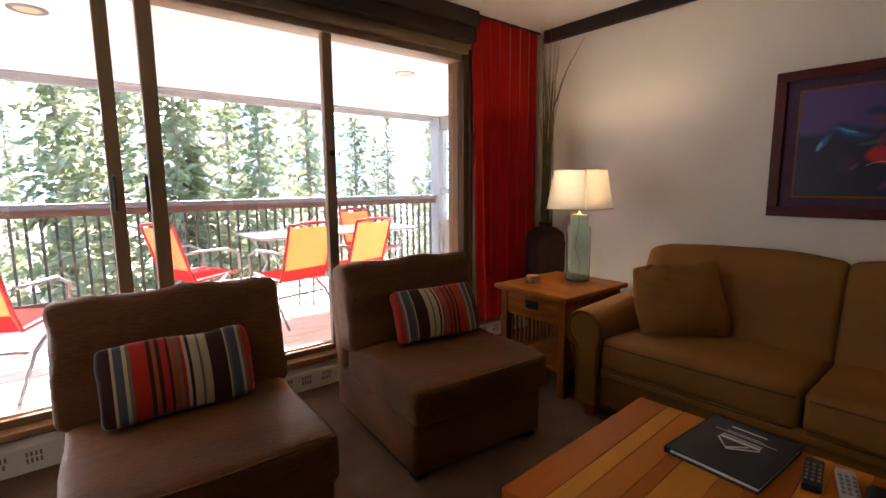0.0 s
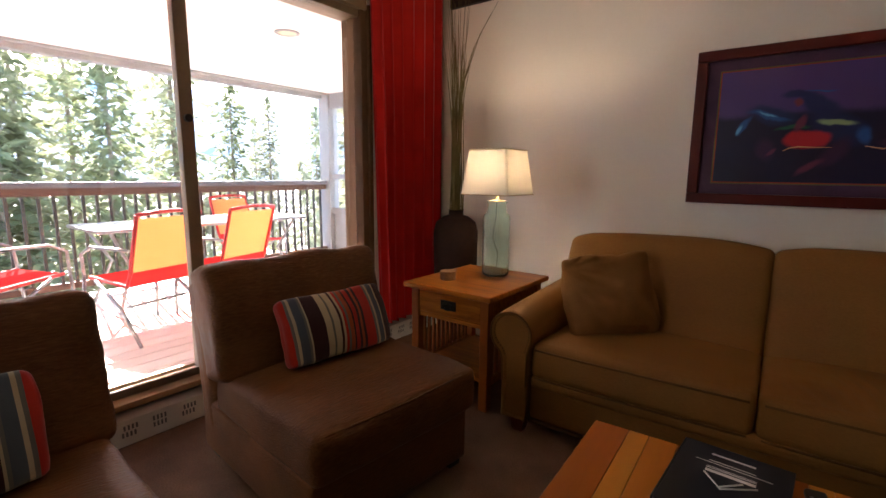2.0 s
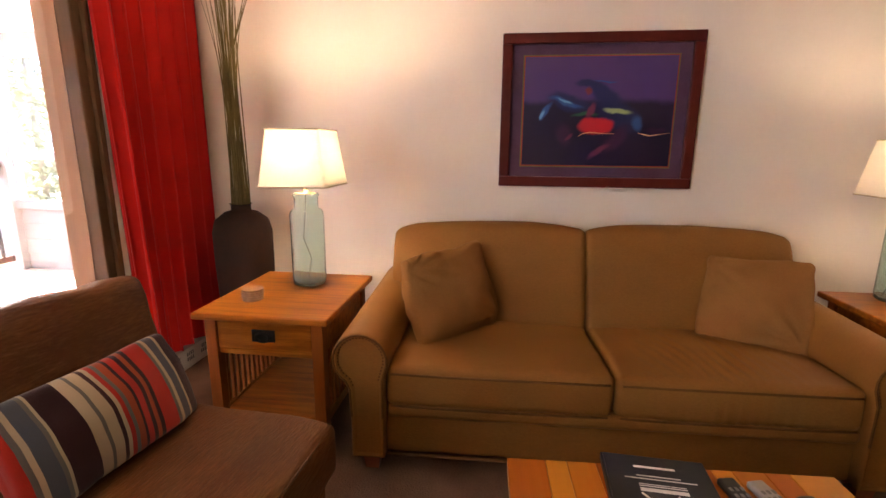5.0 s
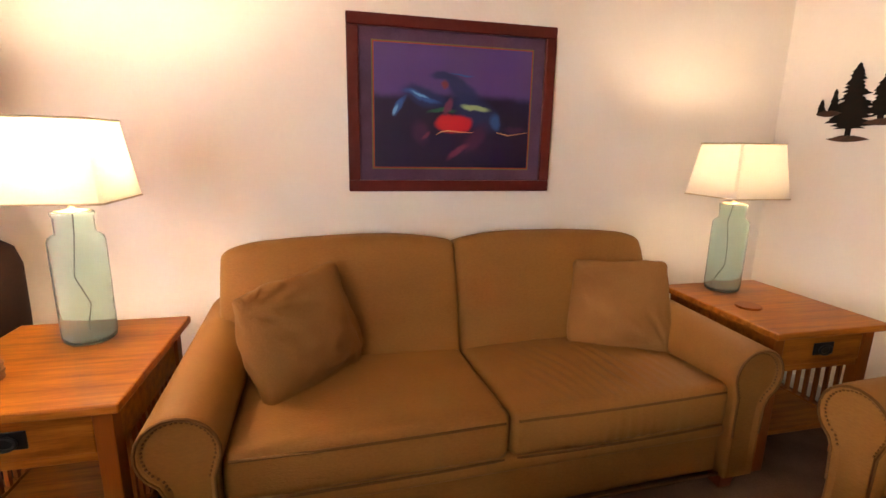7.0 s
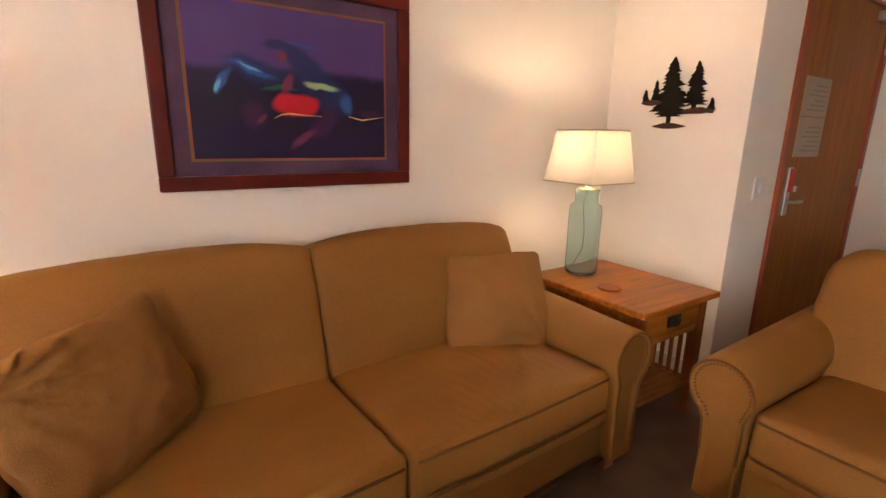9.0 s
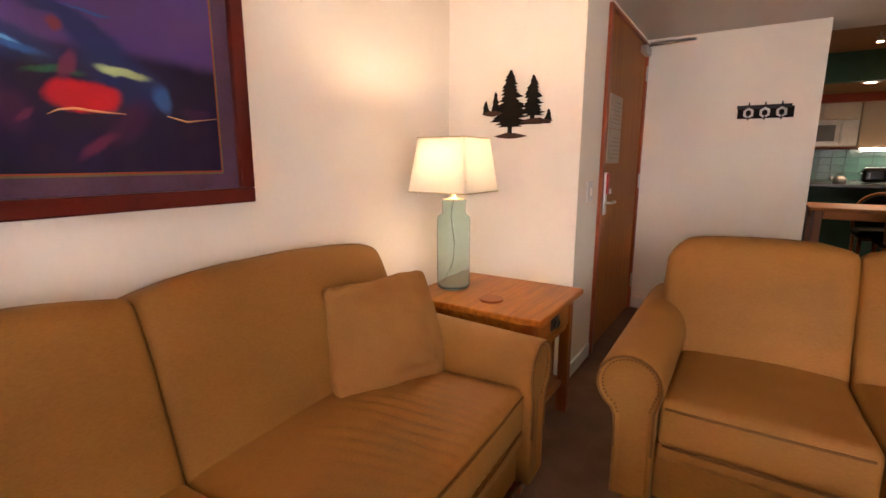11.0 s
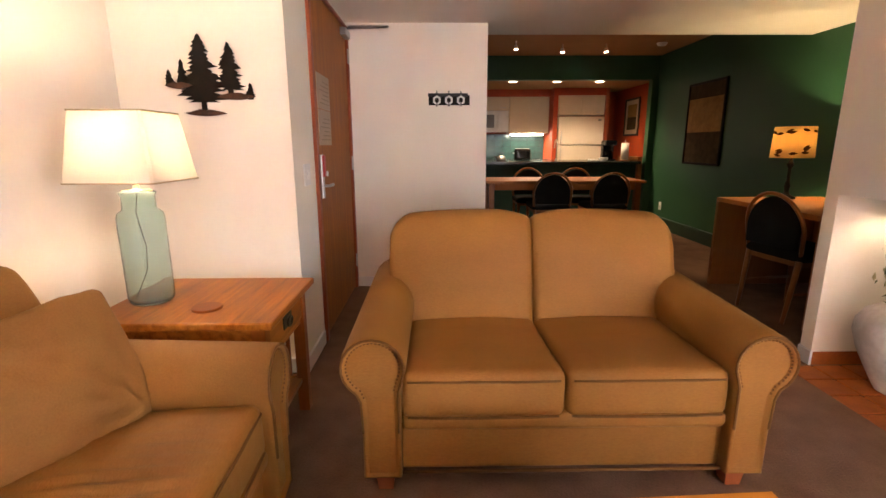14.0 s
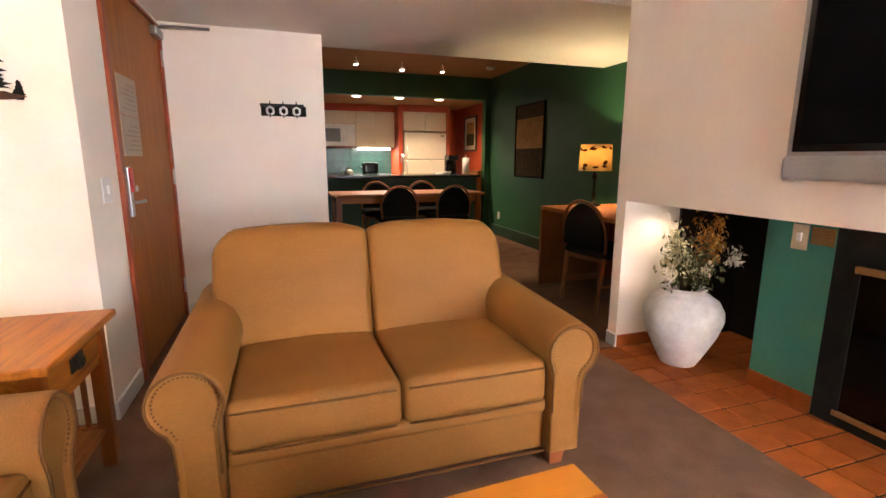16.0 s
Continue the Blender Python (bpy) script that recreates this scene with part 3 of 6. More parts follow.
solid("ceiling_low", box(-1.4, 3.0, -3.0, -1.30, LOW, HIGH + 0.12), M_CEIL, "lowered cream ceiling over the entrance", "ceiling")
solid("wall_chimney", box(-0.35, 0.0, -1.06, 1.45, 0.93, HIGH), M_WALL, "white chimney breast above a long fireplace opening", "wall")
solid("wall_chimney_pier", box(-0.42, 0.0, -1.14, -1.06, 0, HIGH), M_WALL, "white pier at the end of the chimney breast", "wall")
solid("wall_west", box(-1.4, WEST, BULK, 3.3, 0, HIGH), M_GREEN, "dark green painted wall", "wall")
solid("wall_kitchen_west", box(-1.4, WEST, -7.5, BULK, 0, HIGH), M_ORANGE, "burnt orange painted kitchen wall", "wall")
solid("wall_kitchen_back", box(-1.4, 3.0, -7.6, -7.5, 0, HIGH), M_ORANGE, "burnt orange painted kitchen wall", "wall")
solid("wall_kitchen_east", box(2.4, 2.5, -7.5, -2.75, 0, HIGH), M_GREEN, "plain green side wall of the dining area", "wall")
solid("wall_bulkhead", box(WEST, 2.4, BULK - 0.12, BULK, LOW, HIGH), M_GREEN, "green painted bulkhead above the kitchen bar", "wall")
solid("wall_bulkhead_corner", box(WEST, WEST + 0.10, BULK - 0.10, BULK + 0.02, 0, LOW), M_GREEN, "narrow green corner pier", "wall")
solid("ceiling_kitchen", box(WEST, 2.4, -7.5, BULK - 0.12, LOW, LOW + 0.1), M_TAN, "tan kitchen ceiling", "ceiling")
solid("ceiling_dining", box(-1.4, 3.0, -7.6, -3.0, HIGH, HIGH + 0.12), M_TAN, "tan dining area ceiling", "ceiling")
solid("wall_hearth_back", box(-1.2, -0.95, -1.14, 1.45, 0, 0.93), M_SOOT, "black back of the fireplace recess", "wall")
solid("wall_hearth_lid", box(-1.2, -0.35, -1.14, 1.45, 0.93, 1.05), M_SOOT, "dark underside over the fireplace recess", "wall")
solid("wall_living_west", box(-1.2, -0.35, 1.45, 1.6, 0, HIGH), M_WALL, "plain cream wall", "wall")
solid("wall_hearth_side", box(-0.95, -0.42, -1.06, -1.045, 0, 0.93), M_SOOT, "black side of the fireplace recess", "wall")
solid("wall_behind_chimney", box(-1.2, -0.42, -1.14, -1.06, 0, HIGH), M_GREEN, "green wall behind the chimney", "wall")
# window wall
bm = box(-1.4, 3.68, NORTH - 0.03, NORTH + 0.12, 0, 0.17)
box(-1.4, 3.68, NORTH - 0.03, NORTH + 0.12, 2.20, HIGH, bm=bm)
box(2.86, 5.0, NORTH - 0.03, NORTH + 0.12, 0.17, 2.20, bm=bm)
box(-1.4, -0.9, NORTH - 0.03, NORTH + 0.12, 0.17, 2.20, bm=bm)
solid("wall_north", bm, M_WALL, "wall around the wide sliding window", "wall")
solid("wall_window_bulkhead", box(-1.2, 2.80, 2.97, NORTH - 0.03, 2.235, HIGH), M_BEAM, "dark stained boxed bulkhead above the window", "wall")
solid("trim_beam_north", box(-1.2, 2.80, 2.94, 2.97, 2.325, HIGH, 0.004), M_BEAM, "dark stained wooden beam along the ceiling", "trim")
solid("trim_beam_east", box(EAST - 0.035, EAST, ALCOVE, 2.94, 2.335, HIGH, 0.004), M_BEAM, "dark stained wooden crown beam", "trim")

# sliding window
win = thing("window_1", "wide bronze-framed sliding window onto a balcony", "window", kind="structure")
for x0, x1 in ((2.765, 2.87),):
    part("jamb", box(x0, x1, 3.07, 3.25, 0.17, 2.2, 0.006), M_JAMB, win)
    part("jamb_bead", box(x0 + 0.045, x0 + 0.075, 3.05, 3.07, 0.17, 2.2, 0.004), M_JAMB, win)
part("jamb", box(-0.95, -0.85, 3.07, 3.25, 0.17, 2.2, 0.006), M_ALU, win)
part("head_track", box(-0.85, 2.765, 3.09, 3.25, 2.125, 2.2, 0.004), M_ALU, win)
part("head_track", box(-0.85, 2.80, 3.05, 3.09, 2.165, 2.235, 0.004), M_ALU, win)
part("sill", box(-0.85, 2.765, 3.05, 3.29, 0.17, 0.20, 0.004), M_SILL, win, "worn wooden sill")
part("sill_track", box(-0.85, 2.72, 3.12, 3.15, 0.20, 0.235, 0.003), M_ALU, win)
part("sill_track", box(-0.85, 2.72, 3.19, 3.22, 0.20, 0.235, 0.003), M_ALU, win)
for x0, x1, y0, y1 in ((1.69, 1.752, 3.11, 3.16), (0.765, 0.832, 3.11, 3.16), (0.605, 0.665, 3.18, 3.23)):
    part("stile", box(x0, x1, y0, y1, 0.235, 2.125, 0.004), M_ALU, win)
for x0, x1, y in ((1.752, 2.765, 3.135), (0.832, 1.69, 3.135), (-0.85, 0.605, 3.205)):
    pane = part("pane", box(x0, x1, y - 0.003, y + 0.003, 0.235, 2.125), M_GLASS, win)
    pane.visible_shadow = False
for x, y, d in ((0.745, 3.10, -1), (0.625, 3.17, -1)):
    h = tube([(x, y + 0.005, 1.12), (x, y - 0.03, 1.13), (x, y - 0.03, 1.28), (x, y + 0.005, 1.29)], 0.008, 8)
    part("pull_handle", h, M_BLACK, win, "black pull handle")
part("latch", lathe([(0, 0), (0.018, 0), (0.018, 0.02), (0, 0.022)], 16), M_BLACK, win, m=pose(1.72, 3.11, 1.43, 90))

# red curtain


def curtain():
    c = thing("curtain", "bright red floor-length pleated curtain beside the window", "curtain")
    for name, x0, x1, y, mt, amp in (("drape", 2.795, 3.50, 3.005, M_CURTAIN, 0.034), ("lining", 2.80, 3.48, 3.052, M_WHITE, 0.006)):
        bm = bmesh.new()
        nx, nz = 120, 16
        rows = []
        for side in (0, 1):
            for j in range(nz + 1):
                z = 0.18 + (2.42 - 0.18) * j / nz
                rows.append([])
                for i in range(nx + 1):
                    u = i / nx
                    ph = 2 * math.pi * (7.3 * u + 0.25 * math.sin(5 * u + 0.4 * j / nz))
                    a = amp * (0.75 + 0.3 * math.sin(3 * u + 1)) * (1.1 - 0.3 * j / nz)
                    x = x0 + (x1 - x0) * u + 0.012 * math.sin(ph * 2) + (0.075 if name == "drape" else 0.03) * (1 - u) ** 3 * (1 - j / nz)
                    rows[-1].append(bm.verts.new((x, y + a * math.sin(ph) + side * 0.004, z)))
        for side in (0, 1):
            b = side * (nz + 1)
            for j in range(nz):
                for i in range(nx):
                    q = [rows[b + j][i], rows[b + j][i + 1], rows[b + j + 1][i + 1], rows[b + j + 1][i]]
                    bm.faces.new(q if side == 0 else q[::-1]).smooth = True
        for j in range(nz):
            for i in (0, nx):
                bm.faces.new((rows[j][i], rows[j + 1][i], rows[nz + 1 + j + 1][i], rows[nz + 1 + j][i]))
        part(name, bm, mt, c)
    part("curtain_track", box(2.79, 3.52, 2.99, 3.03, 2.42, 2.43), M_BLACK, c)
    return c


curtain()

# baseboard heater under the window
ht = thing("baseboard_heater", "white metal baseboard heater with slotted grille under the window", "heater")
prof = [(3.06, 0.005), (3.13, 0.005), (3.13, 0.15), (3.085, 0.15), (3.06, 0.12)]
hb = prism([(y, z) for y, z in prof], 0, 1)
moved(hb, Matrix(((0, 1, 0, 0), (1, 0, 0, 0), (0, 0, 1, 0), (0, 0, 0, 1))) @ Matrix.Diagonal((1, 4.35, 1, 1)))
moved(hb, pose(-0.85, 0, 0))
bmesh.ops.recalc_face_normals(hb, faces=hb.faces[:])
part("casing", hb, M_WHITE, ht)
slots = bmesh.new()
for g in range(34):
    for row in range(2):
        for k in range(4):
            x = -0.8 + g * 0.125 + k * 0.016
            if row == 1 and g % 2:
                x += 0.008
            box(x, x + 0.008, 3.0585, 3.0605, 0.045 + row * 0.03, 0.067 + row * 0.03, bm=slots)
tagged(part("grille_slot", slots, M_GREYINK, ht, "grey grille slots"), kind="stuff")

# baseboards
M = M_WHITE
for name, b in (("baseboard_alcove", (2.735, EAST, ALCOVE, ALCOVE + 0.014)), ("baseboard_entrance", (2.721, 2.735, -1.40, ALCOVE + 0.014)), ("baseboard_hooks", (1.637, 2.79, -2.6, -2.586)),
                ("baseboard_east", (EAST - 0.014, EAST, ALCOVE + 0.014, 3.05)), ("baseboard_pier", (0.0, 0.014, -1.14, -1.046)), ("baseboard_pier_end", (-0.42, 0.0, -1.152, -1.14))):
    solid(name, box(*b, 0, 0.085, 0.004), M, "white painted baseboard", "baseboard")
solid("baseboard_green", box(WEST, WEST + 0.05, BULK, -3.0, 0, 0.16, 0.01), M_DARKGREEN, "dark baseboard heater along the green wall", "baseboard")

# entrance door
dr = thing("door_1", "closed oak-veneer entrance door with papers pinned on it", "door", kind="structure")
part("leaf", box(2.735, 2.78, -2.555, -1.475, 0.01, 2.045, 0.002), M_DOOR, dr)
for b in ((2.715, 2.795, -1.475, -1.43, 0, 2.065), (2.715, 2.795, -2.598, -2.555, 0, 2.065), (2.715, 2.795, -2.555, -1.475, 2.045, 2.065)):
    part("door_frame", box(*b, 0.003), M_REDWOOD, dr, "reddish stained frame")
for i, (z0, z1) in enumerate(((1.40, 1.60), (1.185, 1.395))):
    part("notice", box(2.731, 2.735, -1.89, -1.57, z0, z1), M_NOTICE, dr, "dull printed notice")
    for k in range(6):
        part("print_line", box(2.7300, 2.731, -1.86, -1.62 - 0.04 * (k % 3), z0 + 0.03 + k * 0.025, z0 + 0.036 + k * 0.025), M_FAINTINK, dr)
lk = part("lock_plate", box(2.718, 2.735, -1.585, -1.535, 0.87, 1.13, 0.004), M_STEEL, dr, "brushed steel lock plate")
part("lever", tube([(2.725, -1.56, 0.945), (2.685, -1.56, 0.945), (2.685, -1.66, 0.945)], 0.009, 8), M_STEEL, lk)
part("thumb_turn", box(2.70, 2.72, -1.615, -1.59, 1.0, 1.03, 0.003), M_STEEL, lk)
part("door_tag", box(2.7060, 2.7165, -1.582, -1.538, 1.0, 1.125, 0.002), M_REDPLASTIC, lk, "red hang tag")
for z in (0.24, 1.045, 1.85):
    part("hinge", tube([(2.72, -2.565, z - 0.055), (2.72, -2.565, z + 0.055)], 0.011, 8), M_STEEL, dr)
part("closer_body", box(2.69, 2.735, -2.54, -2.36, 1.965, 2.02, 0.008), M_STEEL, dr, "grey door closer")
part("closer_arm", tube([(2.70, -2.46, 2.03), (2.40, -2.48, 2.045), (2.70, -2.53, 2.055)], 0.010, 6), M_STEEL, dr)


def plate(name, label, m, w=0.075, h=0.115, rocker=M_WHITE, colour=None):
    p = thing(name, label, "switch" if "switch" in name else "outlet", "", m)
    part("cover", box(-w / 2, w / 2, -0.006, 0, -h / 2, h / 2, 0.003), colour or M_WHITE, p)
    part("toggle", box(-0.012, 0.012, -0.016, -0.006, -0.02, 0.02, 0.003), rocker, p)
    return p


plate("light_switch", "white double light switch on the entrance wall", pose(2.735, -1.25, 1.03, 0, 0, -90), 0.12)
plate("wall_outlet", "white wall outlet on the green wall", pose(WEST, -5.45, 0.31, 0, 0, 90))

# coat rack
cr = thing("coat_rack", "dark metal coat rack with three cut-out medallions and hooks", "coat rack", "", pose(1.94, -2.6, 1.537, 0, 0, 180))
part("back_plate", box(-0.16, 0.165, -0.012, 0, -0.045, 0.03, 0.002), M_BRONZE, cr)
part("top_strip", box(-0.165, 0.15, -0.018, -0.012, 0.02, 0.045, 0.002), M_BLACK, cr)
for k in (-1, 0, 1):
    x = k * 0.095
    md = part("medallion", tube([(x + 0.026 * math.cos(a), -0.016, -0.008 + 0.03 * math.sin(a)) for a in [math.pi / 6 + 2 * math.pi * i / 6 for i in range(6)]], 0.009, 6, closed=True), M_BONE, cr, "pale hexagonal medallion")
    part("hook", tube([(x, -0.014, -0.04), (x, -0.05, -0.055), (x, -0.055, -0.035)], 0.005, 6), M_BLACK, cr)
    part("finial", tube([(x, -0.014, 0.04), (x, -0.014, 0.065)], [0.006, 0.003], 6), M_BLACK, cr)


# metal tree silhouettes on the alcove wall


def fir_outline(h, w, tiers, rng):
    """A jagged fir outline: right side going up, mirrored with changes down the left."""
    right, left = [], []
    for i in range(tiers):
        z = h * (0.10 + 0.90 * i / tiers)
        r = w / 2 * (1 - i / tiers) ** 0.72 * (0.80 if i == 0 else 1)
        for side in (right, left):
            k = rng.uniform(0.68, 1.18)
            side.append((r * k, z - h * 0.02 * rng.random()))
            side.append((r * k * rng.uniform(0.55, 0.8), z + h * 0.9 / tiers * 0.5))
    return [(0.012, 0), (0.012, h * 0.1)] + right + [(0, h)] + [(-x, z) for x, z in left[::-1]] + [(-0.012, h * 0.1), (-0.012, 0)]


art = thing("metal_wall_art", "dark bronze cut-metal pine tree wall art", "wall art", "", pose(3.095, ALCOVE, 1.32, 0, 0, 180))
rng = random.Random(4)
for x, z, h, w, tiers in ((-0.035, 0.03, 0.335, 0.235, 17), (0.095, 0.095, 0.235, 0.15, 13), (-0.125, 0.13, 0.125, 0.07, 6), (-0.185, 0.135, 0.075, 0.05, 5), (0.185, 0.075, 0.075, 0.05, 5)):
    part("fir", moved(prism(fir_outline(h, w, tiers, rng), -0.012, -0.006), pose(x, 0, z)), M_BRONZE, art)
for x0, x1, z in ((-0.13, 0.07, 0.012), (0.03, 0.21, 0.085), (-0.205, -0.08, 0.135)):
    n = 8
    top = [(x0 + (x1 - x0) * i / n, z + 0.016 * math.sin(math.pi * i / n) + 0.006 * rng.random()) for i in range(n + 1)]
    low = [(x0 + (x1 - x0) * (n - i) / n, z - 0.012 * math.sin(math.pi * i / n)) for i in range(1, n)]
    part("ground_strip", prism(top + low, -0.016, -0.008), M_RUST, art, "rust-brown strip")
for x, z in ((-0.035, 0.1), (0.095, 0.15)):
    part("standoff", box(x - 0.008, x + 0.008, -0.008, 0, z, z + 0.02), M_BLACK, art)

# ---- living room furniture ----


def offset_outline(pts, d):
    n, out = len(pts), []
    for i in range(n):
        a, b = Vector(pts[i - 1]), Vector(pts[(i + 1) % n])
        t = (b - a).normalized()
        out.append((pts[i][0] + t.y * d, pts[i][1] - t.x * d))
    return out


def arm_outline():
    pts = [(0.0, 0.075), (0.0, 0.25), (0.0, 0.40)]
    for k in range(17):
        a = radians(205 - k * 262 / 16)
        pts.append((0.088 + 0.108 * math.cos(a), 0.478 + 0.108 * math.sin(a)))
    return pts + [(0.135, 0.36), (0.13, 0.25), (0.13, 0.075)]


def sofa(name, label, width, m, group, folds=0):
    """A two-cushion sofa with rolled arms, its front to -y, the middle of its front edge at the origin."""
    s = thing(name, label, "sofa", group, m)
    w, depth = width / 2, 0.97
    inner = w - 0.196
    part("base", pad(2 * inner + 0.02, depth - 0.12, 0.215, 0.018, m=pose(0, depth / 2 - 0.01, 0.18)), M_SOFA, s)
    part("front_rail", pad(2 * inner - 0.004, 0.05, 0.06, 0.024, m=pose(0, 0.045, 0.268)), M_SOFA, s)
    part("hem_trim", tube([(-inner, 0.032, 0.078), (inner, 0.032, 0.078)], 0.006, 6), M_SOFA_PIPE, s, "dark welt along the bottom")
    line = arm_outline()
    for sx in (-1, 1):
        bm = bmesh.new()
        rings = []
        for y, d in ((0.016, 0.022), (0.004, 0.016), (0.0, 0.009), (0.006, 0.002), (0.02, 0.0), (0.3, 0.0), (0.6, 0.0), (depth - 0.05, 0.0)):
            ring = []
            for x, z in offset_outline(line, d):
                up = 0.045 * max(0, (z - 0.35) / 0.25) * (y / depth)
                ring.append(bm.verts.new((sx * (inner + x), y, z + up)))
            rings.append(ring)
        n = len(line)
        for a, b in zip(rings, rings[1:]):
            for i in range(n):
                bm.faces.new((a[i], a[(i + 1) % n], b[(i + 1) % n], b[i])).smooth = True
        bm.faces.new(rings[0])
        bm.faces.new(rings[-1])
        bmesh.ops.recalc_face_normals(bm, faces=bm.faces[:])
        arm = part("arm", bm, M_SOFA, s)
        rim = [(sx * (inner + x), 0.0, z) for x, z in offset_outline(line, 0.006) if z > 0.08]
        part("arm_piping", tube(rim, 0.0045, 6), M_SOFA_PIPE, arm, "dark welt")
        nails = [(sx * (inner + x), -0.001, z) for x, z in offset_outline(line, 0.02) if z > 0.3]
        bmn = bmesh.new()
        pts = [Vector(p) for p in nails]
        for a, b in zip(pts, pts[1:]):
            k = max(1, round((b - a).length / 0.013))
            for i in range(k):
                p = a.lerp(b, i / k)
                join(bmn, moved(lathe([(0.0045, 0), (0.0035, 0.003), (0, 0.004)], 6, cap=False), Matrix.Translation(p) @ pose(0, 0.012, 0, 90)))
        tagged(part("nail_trim", bmn, M_SOFA_PIPE, arm, "row of small nail heads"), kind="stuff")
        cw = inner
        cx = sx * cw / 2
        seat = pad(cw - 0.004, 0.70, 0.165, 0.03, puff=(0, 0.01, 0.02), n=64 if folds == sx else 16, crush=0.004, seed=3 + sx + width, m=pose(cx, 0.375, 0.352, -2.5))
        if folds == sx:
            for v in seat.verts:
                u, q = (v.co.x - cx) / cw, v.co.y
                if v.co.z > 0.38 or v.co.y < 0.06:
                    fade = max(0, 1 - abs(u) * 2.3) * max(0, 1 - abs(q - 0.25) * 1.9)
                    k = 0.006 * fade * (0.4 + 0.6 * noise.noise(Vector((v.co.x * 9, q * 3, 2.0)))) * 1.8 * math.sin(120 * (v.co.x - cx) * (1.25 - 0.6 * q) + 22 * q + 2.5 * noise.noise(Vector((v.co.x * 6, q * 5, 0))))
                    v.co.z += k
                    v.co.y += 0.5 * k
        seat_ob = part("seat_cushion", seat, M_SOFA, s)
        for z in (0.418, 0.288):
            wl = [(cx - cw / 2 + 0.022, 0.028, z), (cx - cw / 4, 0.018, z + 0.003), (cx, 0.014, z + 0.005), (cx + cw / 4, 0.018, z + 0.003), (cx + cw / 2 - 0.022, 0.028, z)]
            part("cushion_welt", tube(wl, 0.0045, 6), M_SOFA_PIPE, seat_ob, "dark welt")
        bw = w - 0.105
        bk = pad(bw + 0.004, 0.21, 0.54, 0.034, puff=(0, 0.028, 0.03), n=22, crush=0.004, seed=8 + sx)
        for v in bk.verts:
            out = 0.5 + v.co.x * sx / bw  # 0 at the middle seam, 1 at the outer end
            top = max(0.0, v.co.z / 0.27)
            v.co.z -= top * ((0.03 if width > 2 else 0.08) * max(0.0, (out - 0.84) / 0.16) ** 2.2 + 0.022 * max(0.0, (0.22 - out) / 0.22) ** 2 + 0.012 * out)
            v.co.y += 0.03 * top ** 3
        part("back_cushion", moved(bk, pose(sx * bw / 2, 0.735, 0.610, -16)), M_SOFA, s)
        for sy in (0.05, depth - 0.14):
            leg = bmesh.new()
            bmesh.ops.create_cone(leg, cap_ends=True, segments=4, radius1=0.036, radius2=0.05, depth=0.08, matrix=pose(sx * (inner + 0.06), sy + 0.02, 0.04, 0, 0, 45))
            part("leg", leg, M_FOOT, s, "tapered reddish wood leg")
    part("back_frame", pad(2 * (w - 0.12), 0.11, 0.66, 0.05, m=pose(0, depth - 0.085, 0.41, -5)), M_SOFA, s)
    return s


sofa("sofa", "tan-gold fabric two-cushion sofa with rolled arms against the wall", 2.09, pose(2.505, 0.88, 0, 0, 0, -88.2), "rolled-arm sofas", folds=1)
sofa("loveseat", "tan-gold fabric loveseat with rolled arms and tapered wood legs", 1.50, pose(1.61, -0.095, 0, 0, 0, 180), "rolled-arm sofas")


def slipper_chair(m):
    c = thing("armless_chair", "brown woven fabric armless lounge chair with loose back cushion", "chair", "armless chairs", m)
    w = 0.74
    part("base", pad(w - 0.02, 0.86, 0.235, 0.022, m=pose(0, 0.47, 0.1475)), M_CHAIR, c)
    seat = part("seat_cushion", pad(w, 0.72, 0.175, 0.03, puff=(0, 0.012, 0.022), n=16, crush=0.007, m=pose(0, 0.36, 0.345)), M_CHAIR, c)
    part("seat_welt", tube([(-w / 2 + 0.02, 0.012, 0.42), (0, -0.006, 0.423), (w / 2 - 0.02, 0.012, 0.42)], 0.004, 6), M_CHAIR, seat)
    part("back_frame", pad(w - 0.01, 0.11, 0.62, 0.035, m=pose(0, 0.872, 0.435, -10)), M_CHAIR, c)
    back = part("back_cushion", pad(w + 0.05, 0.19, 0.45, 0.04, puff=(0, 0.03, 0.006), n=20, crush=0.012, seed=5, m=pose(0, 0.715, 0.612, -15)), M_CHAIR, c)
    part("back_welt", tube([(-w / 2 + 0.02, 0.700, 0.826), (-w / 4, 0.690, 0.832), (0, 0.688, 0.834), (w / 4, 0.690, 0.832), (w / 2 - 0.02, 0.700, 0.826)], 0.0045, 6), M_CHAIR, back)
    for sx in (-1, 1):
        for y in (0.09, 0.84):
            part("foot", box(sx * 0.31 - 0.03, sx * 0.31 + 0.03, y - 0.03, y + 0.03, 0, 0.035, 0.004), M_BLACK, c)
    return c


chair = slipper_chair(pose(1.80, 1.83, 0, 0, 0, -6))
copy_thing(chair, pose(0.692, 1.795, 0, 0, 0, -3))


